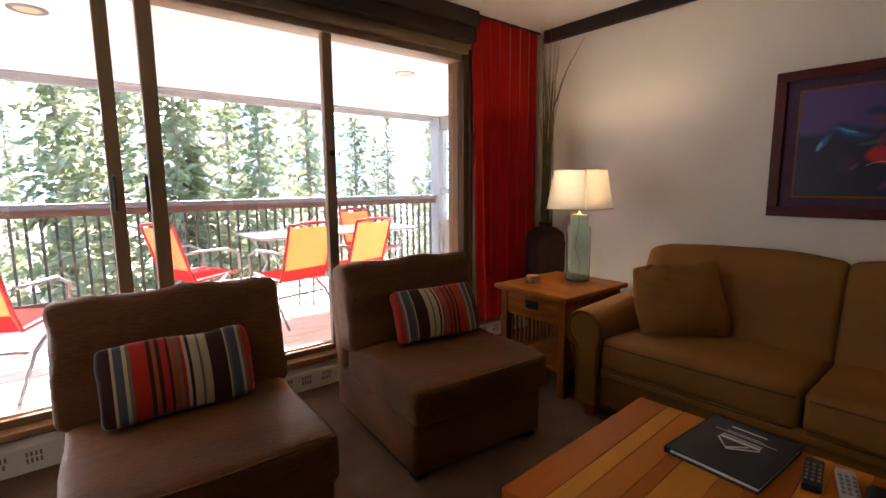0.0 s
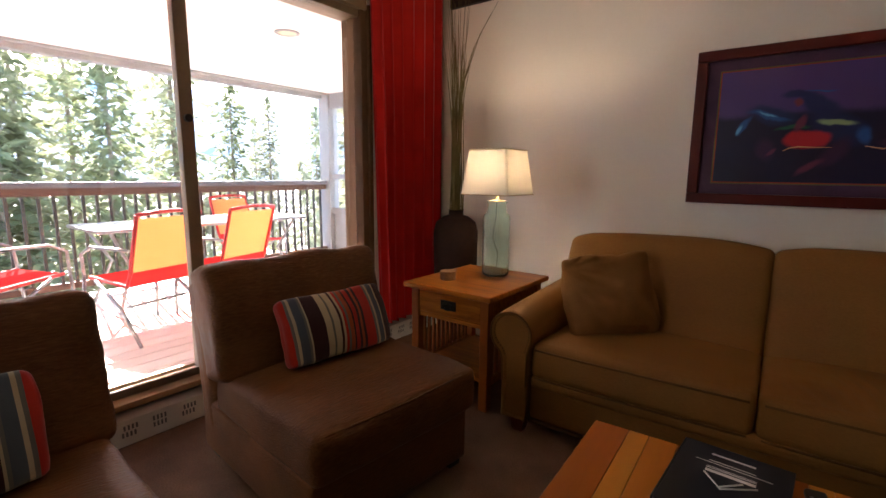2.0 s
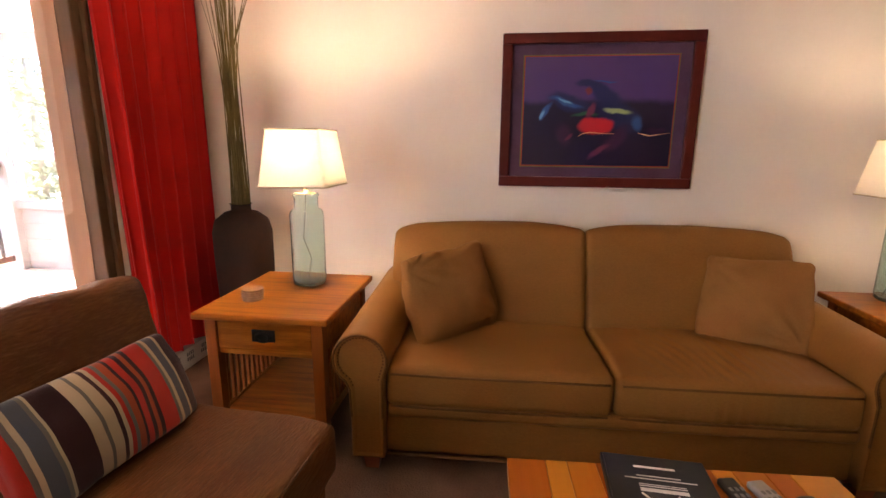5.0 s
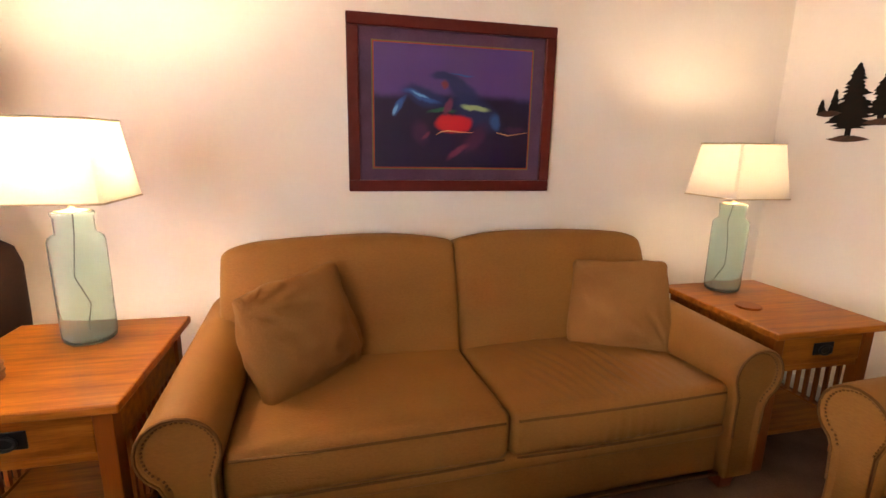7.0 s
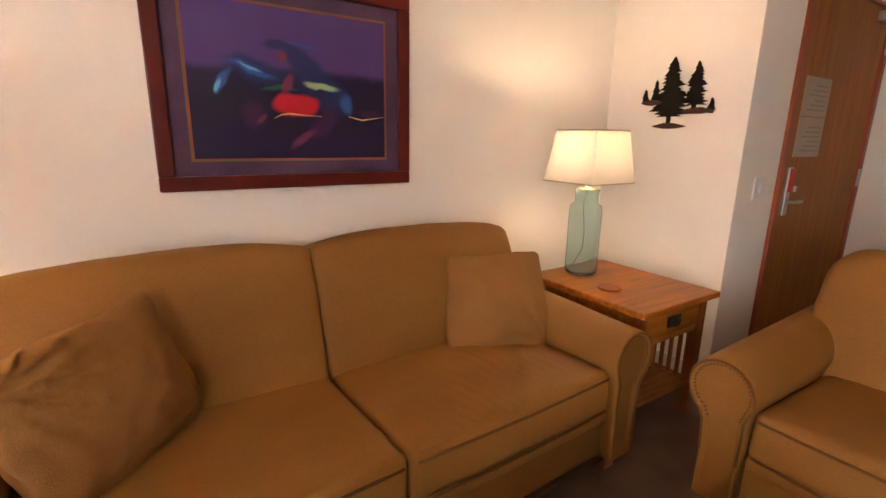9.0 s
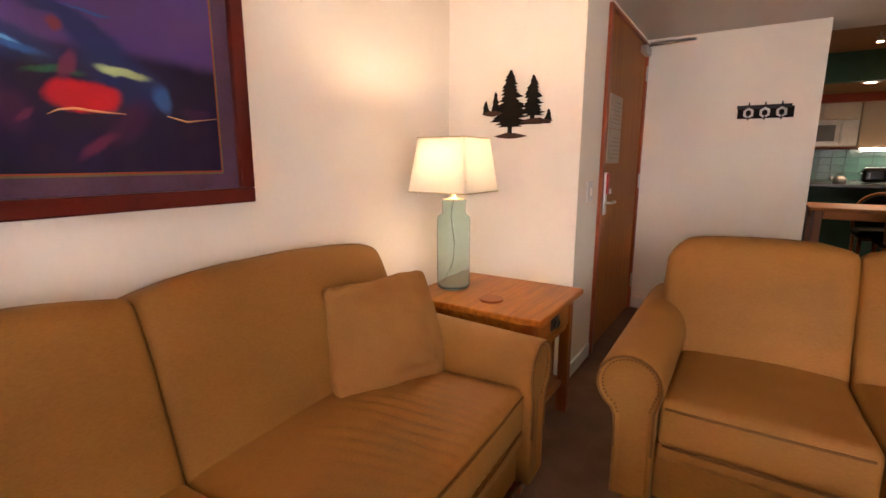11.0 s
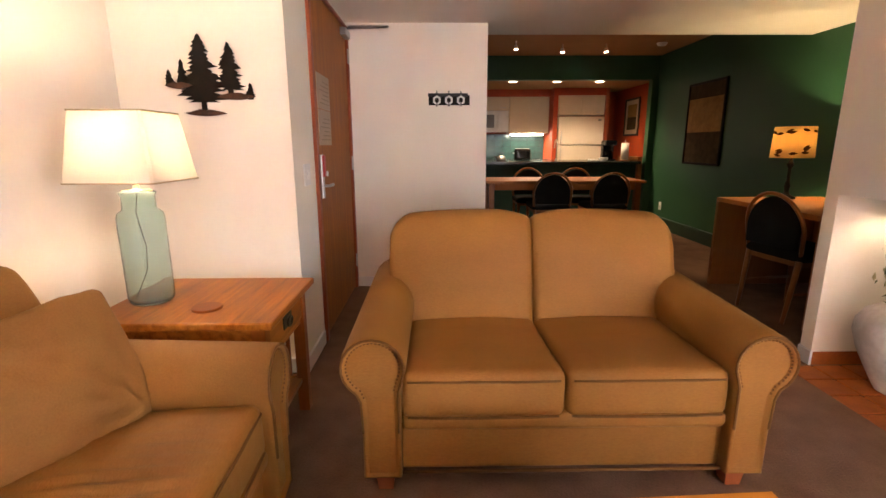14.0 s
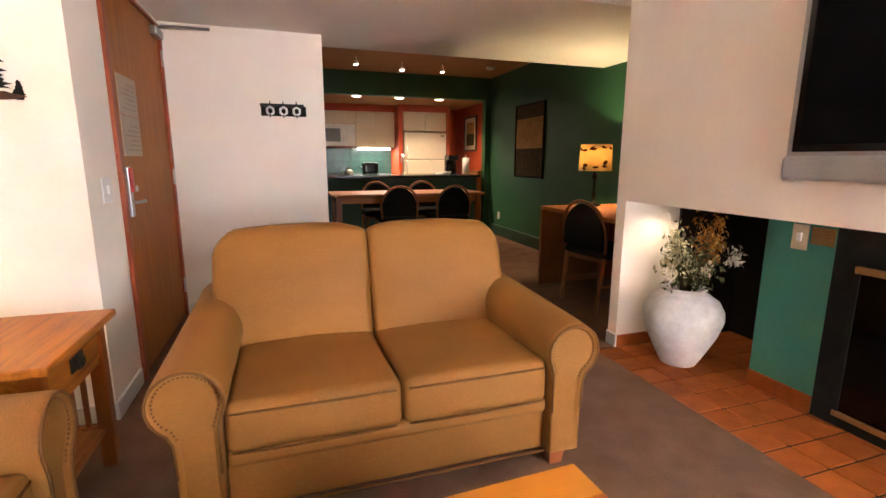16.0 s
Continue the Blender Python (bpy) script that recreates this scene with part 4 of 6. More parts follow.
def pillow(name, label, w, h, t, material, m, group, seed=0.0, crush=0.012):
    bm = pad(w, 0.05, h, 0.022, puff=(-0.012, t / 2 - 0.015, -0.012), n=44 if crush > 0.015 else 20, crush=crush, seed=seed)
    for v in bm.verts:  # soft corners
        x, z = abs(v.co.x / w * 2), abs(v.co.z / h * 2)
        pull = 1 - 0.075 * min(1.0, x * z) ** 5
        v.co.x, v.co.z = v.co.x * pull, v.co.z * pull
    if crush > 0.015:
        for v in bm.verts:
            x, z = v.co.x / w * 2, v.co.z / h * 2
            # creases run out of two opposite corners and die away towards the middle
            for cx, cz in ((-0.9, 0.75), (0.9, -0.8)):
                d = math.hypot(x - cx, z - cz)
                a = math.atan2(z - cz, x - cx)
                fade = max(0.0, 1 - d / 1.35) * min(1.0, d * 3)
                ridge = 1 - abs(noise.noise(Vector((a * 3.2 + seed, d * 0.7, seed)))) * 3.2
                v.co.y += (1 if v.co.y > 0 else -1) * 0.016 * fade * ridge
    return tagged(part(name, bm, material, m=m), label, "pillow", group)


pillow("throw_pillow", "striped lumbar pillow in red, cream and slate on a brown chair", 0.50, 0.28, 0.15, M_STRIPE, pose(0.69, 2.285, 0.575, -25, 0, -2), "striped pillows", 1)
pillow("throw_pillow", "striped lumbar pillow with red end on a brown chair", 0.50, 0.28, 0.15, M_STRIPE, pose(1.885, 2.305, 0.580, 27, 180, -6), "striped pillows", 2)
pillow("throw_pillow", "tan suede throw pillow leaning tilted in the sofa corner", 0.46, 0.43, 0.20, M_PILLOW, pose(2.92, 1.525, 0.612, -13, -7, -45), "tan pillows", 4, 0.018)
pillow("throw_pillow", "tan suede throw pillow leaning beside the sofa arm", 0.43, 0.41, 0.20, M_PILLOW, pose(3.025, 0.205, 0.595, -21, 0, -116), "tan pillows", 7, 0.018)


def end_table(m):
    t = thing("end_table", "oak mission-style end table with drawer, slatted sides and lower shelf", "end table", "end tables", m)
    w, d = 0.555, 0.65
    part("tabletop", box(-w / 2, w / 2, 0, d, 0.582, 0.61, 0.006), M_OAK, t)
    for sx in (-1, 1):
        x = sx * (w / 2 - 0.055)
        for y in (0.06, d - 0.06):
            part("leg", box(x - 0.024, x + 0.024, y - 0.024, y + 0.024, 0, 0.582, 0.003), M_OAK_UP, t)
        part("side_rail", box(x - 0.012, x + 0.012, 0.084, d - 0.084, 0.44, 0.582), M_OAK, t)
        part("lower_rail", box(x - 0.01, x + 0.01, 0.084, d - 0.084, 0.12, 0.165), M_OAK, t)
        for i in range(11):
            y = 0.12 + (d - 0.24) * i / 10
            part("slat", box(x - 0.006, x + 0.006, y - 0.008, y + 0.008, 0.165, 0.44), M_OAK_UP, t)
    part("lower_shelf", box(-w / 2 + 0.07, w / 2 - 0.07, 0.06, d - 0.06, 0.14, 0.16, 0.002), M_OAK, t)
    part("back_rail", box(-w / 2 + 0.08, w / 2 - 0.08, d - 0.075, d - 0.05, 0.44, 0.582), M_OAK, t)
    part("front_rail", box(-w / 2 + 0.08, w / 2 - 0.08, 0.05, 0.075, 0.425, 0.45, 0.002), M_OAK, t)
    dr = part("drawer", box(-w / 2 + 0.082, w / 2 - 0.082, 0.042, 0.06, 0.453, 0.577, 0.003), M_OAK, t)
    part("pull_plate", box(-0.048, 0.048, 0.036, 0.042, 0.49, 0.54, 0.002), M_BLACK, dr, "black iron pull plate")
    part("pull_ring", tube([(0.028 * math.cos(a), 0.029, 0.512 + 0.018 * math.sin(a)) for a in [2 * math.pi * k / 16 for k in range(16)]], 0.005, 6, closed=True), M_BLACK, dr, "black iron ring")
    return t


tab = end_table(pose(2.525, 2.235, 0, 0, 0, -90))
copy_thing(tab, pose(2.59, -0.45, 0, 0, 0, -90))

BOTTLE = [(0.0, 0.0), (0.066, 0.0), (0.075, 0.010), (0.078, 0.03), (0.078, 0.325), (0.077, 0.338), (0.073, 0.350), (0.064, 0.358), (0.057, 0.362), (0.055, 0.370), (0.055, 0.414), (0.059, 0.418), (0.060, 0.425), (0.057, 0.43)]


def table_lamp(x, y, z, tall=1.0):
    t = thing("table_lamp", "lit table lamp with seafoam glass bottle base and cream shade", "lamp", "glass bottle lamps", pose(x, y, z) @ Matrix.Diagonal((1, 1, tall, 1)))
    inside = [(max(r - 0.003, 0), h + (0.008 if i < 3 else 0)) for i, (r, h) in enumerate(BOTTLE)]
    gb = lathe(BOTTLE + inside[::-1], 40, cap=False)
    bmesh.ops.remove_doubles(gb, verts=gb.verts[:], dist=1e-5)
    base = part("glass_base", gb, M_BOTTLE, t, "pale seafoam glass bottle", smooth=True)
    part("cap", lathe([(0.0, 0.428), (0.048, 0.430), (0.048, 0.434), (0.016, 0.438), (0.009, 0.444), (0.009, 0.51), (0.0, 0.51)], 24), M_BRASS, t, "brass cap and stem", smooth=True)
    part("cord", tube([(0.0, 0, 0.43), (0.01, 0.01, 0.35), (-0.015, 0.015, 0.22), (0.01, -0.01, 0.12), (0.04, 0.02, 0.03), (0.045, 0.02, 0.012)], 0.0018, 6), M_BLACK, t, "dark cord inside the glass")
    bm = bmesh.new()
    rings = []
    for half, h in ((0.152, 0.468), (0.120, 0.715), (0.1185, 0.715), (0.1505, 0.468)):
        c = half * 0.06
        pts = [(half, half - c), (half - c, half), (-half + c, half), (-half, half - c), (-half, -half + c), (-half + c, -half), (half - c, -half), (half, -half + c)]
        rings.append([bm.verts.new((px, py, h)) for px, py in pts])
    for i in range(4):
        a, b = rings[i], rings[(i + 1) % 4]
        for k in range(8):
            bm.faces.new((a[k], a[(k + 1) % 8], b[(k + 1) % 8], b[k]))
    shade = part("shade", bm, M_SHADE, t, "cream fabric shade, lit from inside")
    for half, h in ((0.153, 0.469), (0.121, 0.714)):
        c = half * 0.06
        pts = [(half, half - c, h), (half - c, half, h), (-half + c, half, h), (-half, half - c, h), (-half, -half + c, h), (-half + c, -half, h), (half - c, -half, h), (half, -half + c, h)]
        part("shade_trim", tube(pts, 0.003, 6, closed=True), M_SHADETRIM, shade)
    part("bulb", moved(lathe([(0, 0), (0.014, 0.0), (0.03, 0.05), (0.026, 0.08), (0, 0.09)], 16), pose(0, 0, 0.51)), M_BULB, t, smooth=True)
    return t


table_lamp(2.995, 2.215, 0.61)
table_lamp(3.12, -0.415, 0.61, 0.965)
lamp_point("lamp_light", (2.995, 2.215, 1.225), LAMP_POWER, WARM, 0.035)
lamp_point("lamp_light", (3.12, -0.415, 1.205), LAMP_POWER * 0.32, WARM, 0.035)

# coasters
cs = thing("coaster_stack", "stack of round cork coasters on the end table", "coasters", "", pose(2.73, 2.36, 0.61))
for i in range(5):
    part("coaster", moved(lathe([(0, 0), (0.043, 0), (0.045, 0.002), (0.045, 0.007), (0.043, 0.009), (0, 0.009)], 28), pose(0.002 * (i % 3 - 1), 0.0015 * (i % 2), i * 0.0096)), M_CORK, cs)
tagged(part("coaster", lathe([(0, 0), (0.05, 0), (0.052, 0.002), (0.052, 0.008), (0.05, 0.01), (0, 0.01)], 28), M_OAK_UP, m=pose(2.87, -0.32, 0.61)), "single round wooden coaster on the end table", "coaster")

# coffee table
ct = thing("coffee_table", "honey-coloured planked wooden coffee table", "coffee table", "", pose(1.68, 0.84, 0, 0, 0, 2.5))
widths = [0.10, 0.055, 0.075, 0.04, 0.10, 0.06, 0.09, 0.05, 0.08, 0.06, 0.11]
y0 = 0.42
for i, wd in enumerate(widths):
    wd *= 0.84 / sum(widths)
    part("plank", box(-0.40, 0.40, y0 - wd + 0.0004, y0 - 0.0004, 0.398, 0.43, 0.0015, 1), (M_PLANK, M_PLANK_LIGHT, M_PLANK_MID)[i % 3], ct)
    y0 -= wd
for sx in (-1, 1):
    for sy in (-1, 1):
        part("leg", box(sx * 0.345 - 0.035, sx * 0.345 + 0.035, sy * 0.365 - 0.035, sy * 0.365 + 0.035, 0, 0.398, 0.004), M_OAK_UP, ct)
    part("apron", box(sx * 0.35 - 0.012, sx * 0.35 + 0.012, -0.33, 0.33, 0.32, 0.398, 0.002), M_OAK, ct)
    part("apron", box(-0.31, 0.31, sx * 0.37 - 0.012, sx * 0.37 + 0.012, 0.32, 0.398, 0.002), M_OAK, ct)
part("lower_shelf", box(-0.33, 0.33, -0.35, 0.35, 0.10, 0.125, 0.003), M_OAK, ct)

bd = thing("ring_binder", "black guest binder with white printed mountain emblem", "binder", "", pose(1.92, 0.905, 0.43, 0, 0, -93))
part("cover", box(-0.125, 0.125, -0.165, 0.165, 0, 0.004, 0.0015), M_BINDER, bd)
part("pages", box(-0.115, 0.12, -0.155, 0.155, 0.004, 0.017), M_PAPER, bd, "white pages")
part("cover", box(-0.125, 0.125, -0.165, 0.165, 0.017, 0.0215, 0.0015), M_BINDER, bd)
part("spine", box(-0.131, -0.125, -0.165, 0.165, 0, 0.0215, 0.002), M_BINDER, bd)
ink = lambda pts: tube(pts, 0.0028, 4)
part("emblem", ink([(-0.055, 0.02, 0.022), (-0.01, -0.035, 0.022), (0.06, 0.02, 0.022)]), M_PAPER, bd, "white mountain lines")
part("emblem", ink([(-0.015, -0.03, 0.022), (0.03, 0.02, 0.022)]), M_PAPER, bd)
for xa, xb, ya, yb in ((-0.055, 0.055, 0.028, 0.040), (-0.055, 0.055, 0.046, 0.049), (-0.055, 0.055, 0.053, 0.055), (-0.085, 0.085, 0.072, 0.075), (-0.055, 0.05, 0.083, 0.086), (-0.055, 0.045, 0.115, 0.123)):
    part("print_line", box(xa, xb, ya, yb, 0.0215, 0.0220), M_PAPER, bd)


def remote(m, colour, label, w=0.045, d=0.17):
    r = thing("remote_control", label, "remote", "remotes on the coffee table", m)
    part("shell", pad(w, d, 0.02, 0.008, n=4, m=pose(0, 0, 0.01)), colour, r)
    for i in range(5):
        for j in range(3):
            part("button", box(-0.014 + j * 0.014 - 0.004, -0.014 + j * 0.014 + 0.004, -d / 2 + 0.03 + i * 0.022, -d / 2 + 0.042 + i * 0.022, 0.0198, 0.022, 0.001), M_GREYINK, r)
    return r


remote(pose(1.95, 0.645, 0.43, 0, 0, -75), M_SILVERPL, "silver remote control beside the binder")
remote(pose(1.95, 0.72, 0.43, 0, 0, -80), M_BLACK, "black remote control beside the binder")
ms = thing("computer_mouse", "black rounded mouse-shaped device on the coffee table", "mouse", "", pose(1.93, 0.58, 0.43, 0, 0, -80))
part("shell", pad(0.055, 0.095, 0.034, 0.016, puff=(0, 0, 0.008), n=6, m=pose(0, 0, 0.017)), M_BLACK, ms)

# framed picture


def quad(y0, y1, z0, z1, x, material, parent, name, label=""):
    return part(name, box(x - 0.002, x, y0, y1, z0, z1), material, parent, label)


pic = thing("framed_picture", "wood-framed purple painting of a galloping horse shape, violet mat", "picture", "", pose(EAST, 0.8435, 1.437))
Y, Z, F = 0.4925, 0.385, 0.052
for b in ((-Y, Y, Z - F, Z), (-Y, Y, -Z, -Z + F)):
    part("frame_rail", box(-0.032, -0.004, *b, 0.005), M_MAHOGANY, pic)
for b in ((-Y, -Y + F), (Y - F, Y)):
    part("frame_stile", box(-0.032, -0.004, *b, -Z + F, Z - F, 0.005), M_MAHOGANY, pic)
part("backing", box(-0.010, -0.002, -Y + 0.01, Y - 0.01, -Z + 0.01, Z - 0.01), M_BLACK, pic)
quad(-Y + F, Y - F, -Z + F, Z - F, -0.010, M_MAT, pic, "mat", "dusty violet mat")
quad(-0.385, 0.385, -0.282, 0.282, -0.012, M_MATLINE, pic, "mat_line", "thin olive border")
quad(-0.379, 0.379, -0.276, 0.276, -0.0145, M_MATLINE2, pic, "mat_line", "thin red border")
canvas = quad(-0.374, 0.374, -0.271, 0.271, -0.017, M_ART, pic, "canvas", "soft abstract painting in violet, indigo, blue and red")


def stroke(points, r, material, name, x, label=""):
    bm = tube([(x, -px, pz) for px, pz in points], r, 6)
    for v in bm.verts:
        v.co.x = x + (v.co.x - x) * 0.12
    return part(name, bm, material, canvas, label)


stroke([(-0.09, -0.122), (-0.065, -0.108), (-0.03, -0.102), (0.03, -0.107), (0.095, -0.108)], [0.001, 0.0025, 0.0035, 0.003, 0.001], M_ART_GOLD, "painted_line", -0.0205, "golden line")
stroke([(0.21, -0.105), (0.27, -0.118), (0.32, -0.11), (0.37, -0.102)], [0.002, 0.0035, 0.002, 0.001], M_ART_GOLD, "painted_line", -0.0205, "golden line")

# floor vase with tall twigs
fv = thing("floor_vase", "tall dark brown ceramic floor vase with dry twigs", "vase", "", pose(3.27, 2.70, 0))
part("jar", lathe([(0, 0), (0.10, 0), (0.115, 0.03), (0.138, 0.30), (0.15, 0.60), (0.152, 0.80), (0.135, 0.865), (0.085, 0.905), (0.05, 0.915), (0.05, 0.945), (0.058, 0.95), (0.04, 0.945), (0.04, 0.90), (0, 0.89)], 36), M_DARKCER, fv, smooth=True)
rng = random.Random(11)
for k in range(46):
    a, lean = rng.uniform(0, 2 * math.pi), rng.uniform(0.01, 0.10)
    top = rng.uniform(1.9, 2.38)
    pts = []
    for j in range(9):
        u = j / 8
        rr = (0.012 + 0.028 * ((k * 7) % 10) / 10) + lean * u ** 3.4
        pts.append((rr * math.cos(a) + 0.012 * math.sin(5 * u + k), rr * math.sin(a) + 0.012 * math.cos(4 * u + k), 0.88 + (top - 0.88) * u))
    if max(p[0] for p in pts) > 0.24:
        continue
    part("twig", tube(pts, [0.0045 * (1 - 0.8 * j / 8) for j in range(9)], 5), M_TWIG, fv)
for k in range(3):
    pts = [(0.01, -0.01, 1.7), (0.03, -0.08 - 0.03 * k, 1.95 + 0.05 * k), (0.05, -0.16 - 0.05 * k, 2.12 + 0.06 * k)]
    part("twig", tube(pts, [0.0025, 0.002, 0.001], 5), M_TWIG, fv)

# ---- fireplace corner ----
fp = thing("fireplace", "green fireplace surround with black insert and glass doors", "fireplace", kind="structure")
part("surround", box(-0.95, -0.35, -0.42, -0.095, 0, 0.93), M_TEAL, fp, "teal green painted surround")
part("surround", box(-0.95, -0.35, 1.12, 1.45, 0, 0.93), M_TEAL, fp)
part("firebox_face", box(-0.40, -0.345, -0.095, 1.12, 0, 0.93), M_BLACKMETAL, fp, "black metal face")
part("brass_rail", box(-0.345, -0.325, 0.0, 1.02, 0.705, 0.735, 0.004), M_BRASSDULL, fp, "copper-coloured top rail")
part("brass_rail", box(-0.345, -0.325, 0.0, 1.02, 0.05, 0.075, 0.004), M_BRASSDULL, fp)
for y in (0.0, 0.50, 1.0):
    part("door_stile", box(-0.345, -0.33, y, y + 0.02, 0.075, 0.705, 0.002), M_BLACKMETAL, fp)
for y in (0.02, 0.52):
    part("glass_door", box(-0.342, -0.338, y, y + 0.48, 0.075, 0.705), M_SMOKED, fp, "smoked glass door")
for i in range(2):
    part("tile_skirting", box(-0.35, -0.338, -0.418 + 0.162 * i, -0.259 + 0.162 * i, 0, 0.085, 0.003), M_TILE, fp, "terracotta skirting tile")
solid("trim_niche_skirting", box(-0.42, -0.002, -1.06, -1.05, 0, 0.075, 0.003), M_TILE, "terracotta skirting tile", "trim")
plate("light_switch", "cream switch plate on the fireplace surround", pose(-0.35, -0.255, 0.82, 0, 0, 90), 0.075, 0.12, M_WHITE, M_CREAMPL)
vt = thing("wall_vent", "small brass vent plate on the fireplace surround", "vent", "", pose(-0.35, -0.155, 0.835, 0, 0, 90))
part("plate", box(-0.05, 0.05, -0.006, 0, -0.04, 0.04, 0.002), M_BRASSDULL, vt)
for k in range(5):
    part("louvre", box(-0.042, 0.042, -0.010, -0.006, -0.03 + k * 0.014, -0.022 + k * 0.014, 0.001), M_BRASSDULL, vt)
dl = thing("downlight", "small recessed niche downlight above the urn", "light", "", pose(-0.22, -0.90, 0.93))
part("ring", lathe([(0.03, -0.004), (0.042, -0.004), (0.042, 0), (0.03, 0)], 20), M_WHITE, dl)
part("lens", lathe([(0, -0.002), (0.03, -0.002), (0.03, -0.0005), (0, -0.0005)], 20), M_CANGLOW, dl)
lamp_spot("niche_light", (-0.22, -0.90, 0.915), 0.13, WARM, 130, 0.02)

# urn with dried flowers
ur = thing("urn", "large white weathered ceramic urn with dried flowers", "urn", "", pose(-0.205, -0.755, 0) @ Matrix.Diagonal((0.95, 0.95, 1, 1)))
part("jar", lathe([(0, 0), (0.10, 0), (0.108, 0.012), (0.15, 0.09), (0.20, 0.19), (0.228, 0.28), (0.225, 0.33), (0.195, 0.385), (0.14, 0.42), (0.11, 0.43), (0.112, 0.445), (0.125, 0.452), (0.12, 0.46), (0.098, 0.455), (0.09, 0.43), (0, 0.40)], 44), M_URN, ur, smooth=True)
rng = random.Random(21)
SIDE = Vector((-0.69, 0.72, 0))  # along the face of the arrangement
DEEP = Vector((0.72, 0.69, 0))


def spray(count, side, high, spread):
    """Stems fanning out of the urn's mouth; returns their tips."""
    tips = []
    for k in range(count):
        tip = SIDE * rng.uniform(*side) + DEEP * rng.uniform(-spread, spread) + Vector((0, 0, rng.uniform(*high)))
        root = Vector((tip.x * 0.2, tip.y * 0.2, 0.42))
        mid = root.lerp(tip, 0.55) + Vector((-tip.x * 0.12, -tip.y * 0.12, 0.03))
        part("stem", tube([tuple(root), tuple(mid), tuple(tip)], [0.0026, 0.002, 0.0012], 5), M_STEM, ur)
        tips.append(tip)
    return tips


low_tips = spray(16, (-0.10, 0.11), (0.50, 0.62), 0.09)
leaf_tips = spray(14, (-0.09, 0.12), (0.52, 0.74), 0.08)
gold_tips = spray(13, (0.03, 0.15), (0.64, 0.88), 0.05)
pale_tips = spray(9, (-0.13, 0.0), (0.62, 0.76), 0.06)
orchid_tips = spray(3, (0.20, 0.27), (0.66, 0.70), 0.03)


def leafy(count, spread, size, tips, rng):
    bm = bmesh.new()
    for tip in tips:
        for i in range(count):
            p = tip + Vector((rng.gauss(0, spread), rng.gauss(0, spread), rng.gauss(-0.02, spread * 1.4)))
            r = Euler((rng.uniform(0, 6.3), rng.uniform(0, 6.3), rng.uniform(0, 6.3))).to_matrix()
            s = size * rng.uniform(0.6, 1.3)
            pts = [r @ Vector(q) * s + p for q in ((-1, 0, 0), (-0.2, 0.42, 0.12), (1, 0, 0), (-0.2, -0.42, 0.12))]
            v = [bm.verts.new(q) for q in pts]
            bm.faces.new((v[0], v[1], v[2]))
            bm.faces.new((v[0], v[2], v[3]))
    return bm


tagged(part("leaf", leafy(16, 0.040, 0.021, low_tips + leaf_tips, rng), M_LEAF, ur, "dull green leaves"), kind="stuff")
tagged(part("blossom", leafy(16, 0.018, 0.019, low_tips[::2] + orchid_tips, rng), M_BLOSSOM, ur, "small white blossoms"), kind="stuff")
tagged(part("seed_head", leafy(26, 0.024, 0.017, gold_tips, rng), M_SEED, ur, "rust and gold seed heads"), kind="stuff")
tagged(part("plume", leafy(30, 0.030, 0.018, pale_tips, rng), M_DRYGRASS, ur, "pale feathery plumes"), kind="stuff")
for k in range(6):
    tip = SIDE * rng.uniform(-0.17, -0.06) + DEEP * rng.uniform(-0.04, 0.04)
    part("grass_blade", tube([tuple(tip * 0.2 + Vector((0, 0, 0.44))), tuple(tip * 0.55 + Vector((0, 0, 0.66))), tuple(tip + Vector((0, 0, rng.uniform(0.80, 0.90))))], [0.003, 0.003, 0.0008], 4), M_DRYGRASS, ur)

# television
tv = thing("television", "flat black television with silver speaker strip on the wall", "television", "", pose(0.0, 0.55, 1.10, 0, 0, 90))
part("body", box(-0.60, 0.60, -0.10, -0.035, 0, 0.72, 0.006), M_SILVERPL, tv, "silver-grey casing")
part("bezel", box(-0.575, 0.575, -0.108, -0.10, 0.105, 0.71, 0.004), M_BLACKGLOSS, tv, "black bezel")
part("screen", box(-0.55, 0.55, -0.1105, -0.108, 0.13, 0.685), M_SCREEN, tv, "dark switched-off screen")
part("speaker_strip", pad(1.21, 0.04, 0.09, 0.015, n=3, m=pose(0, -0.095, 0.045)), M_SILVERPL, tv, "silver speaker strip")
part("mount", box(-0.15, 0.15, -0.035, 0, 0.25, 0.5), M_BLACK, tv)

# ---- dining area and kitchen ----


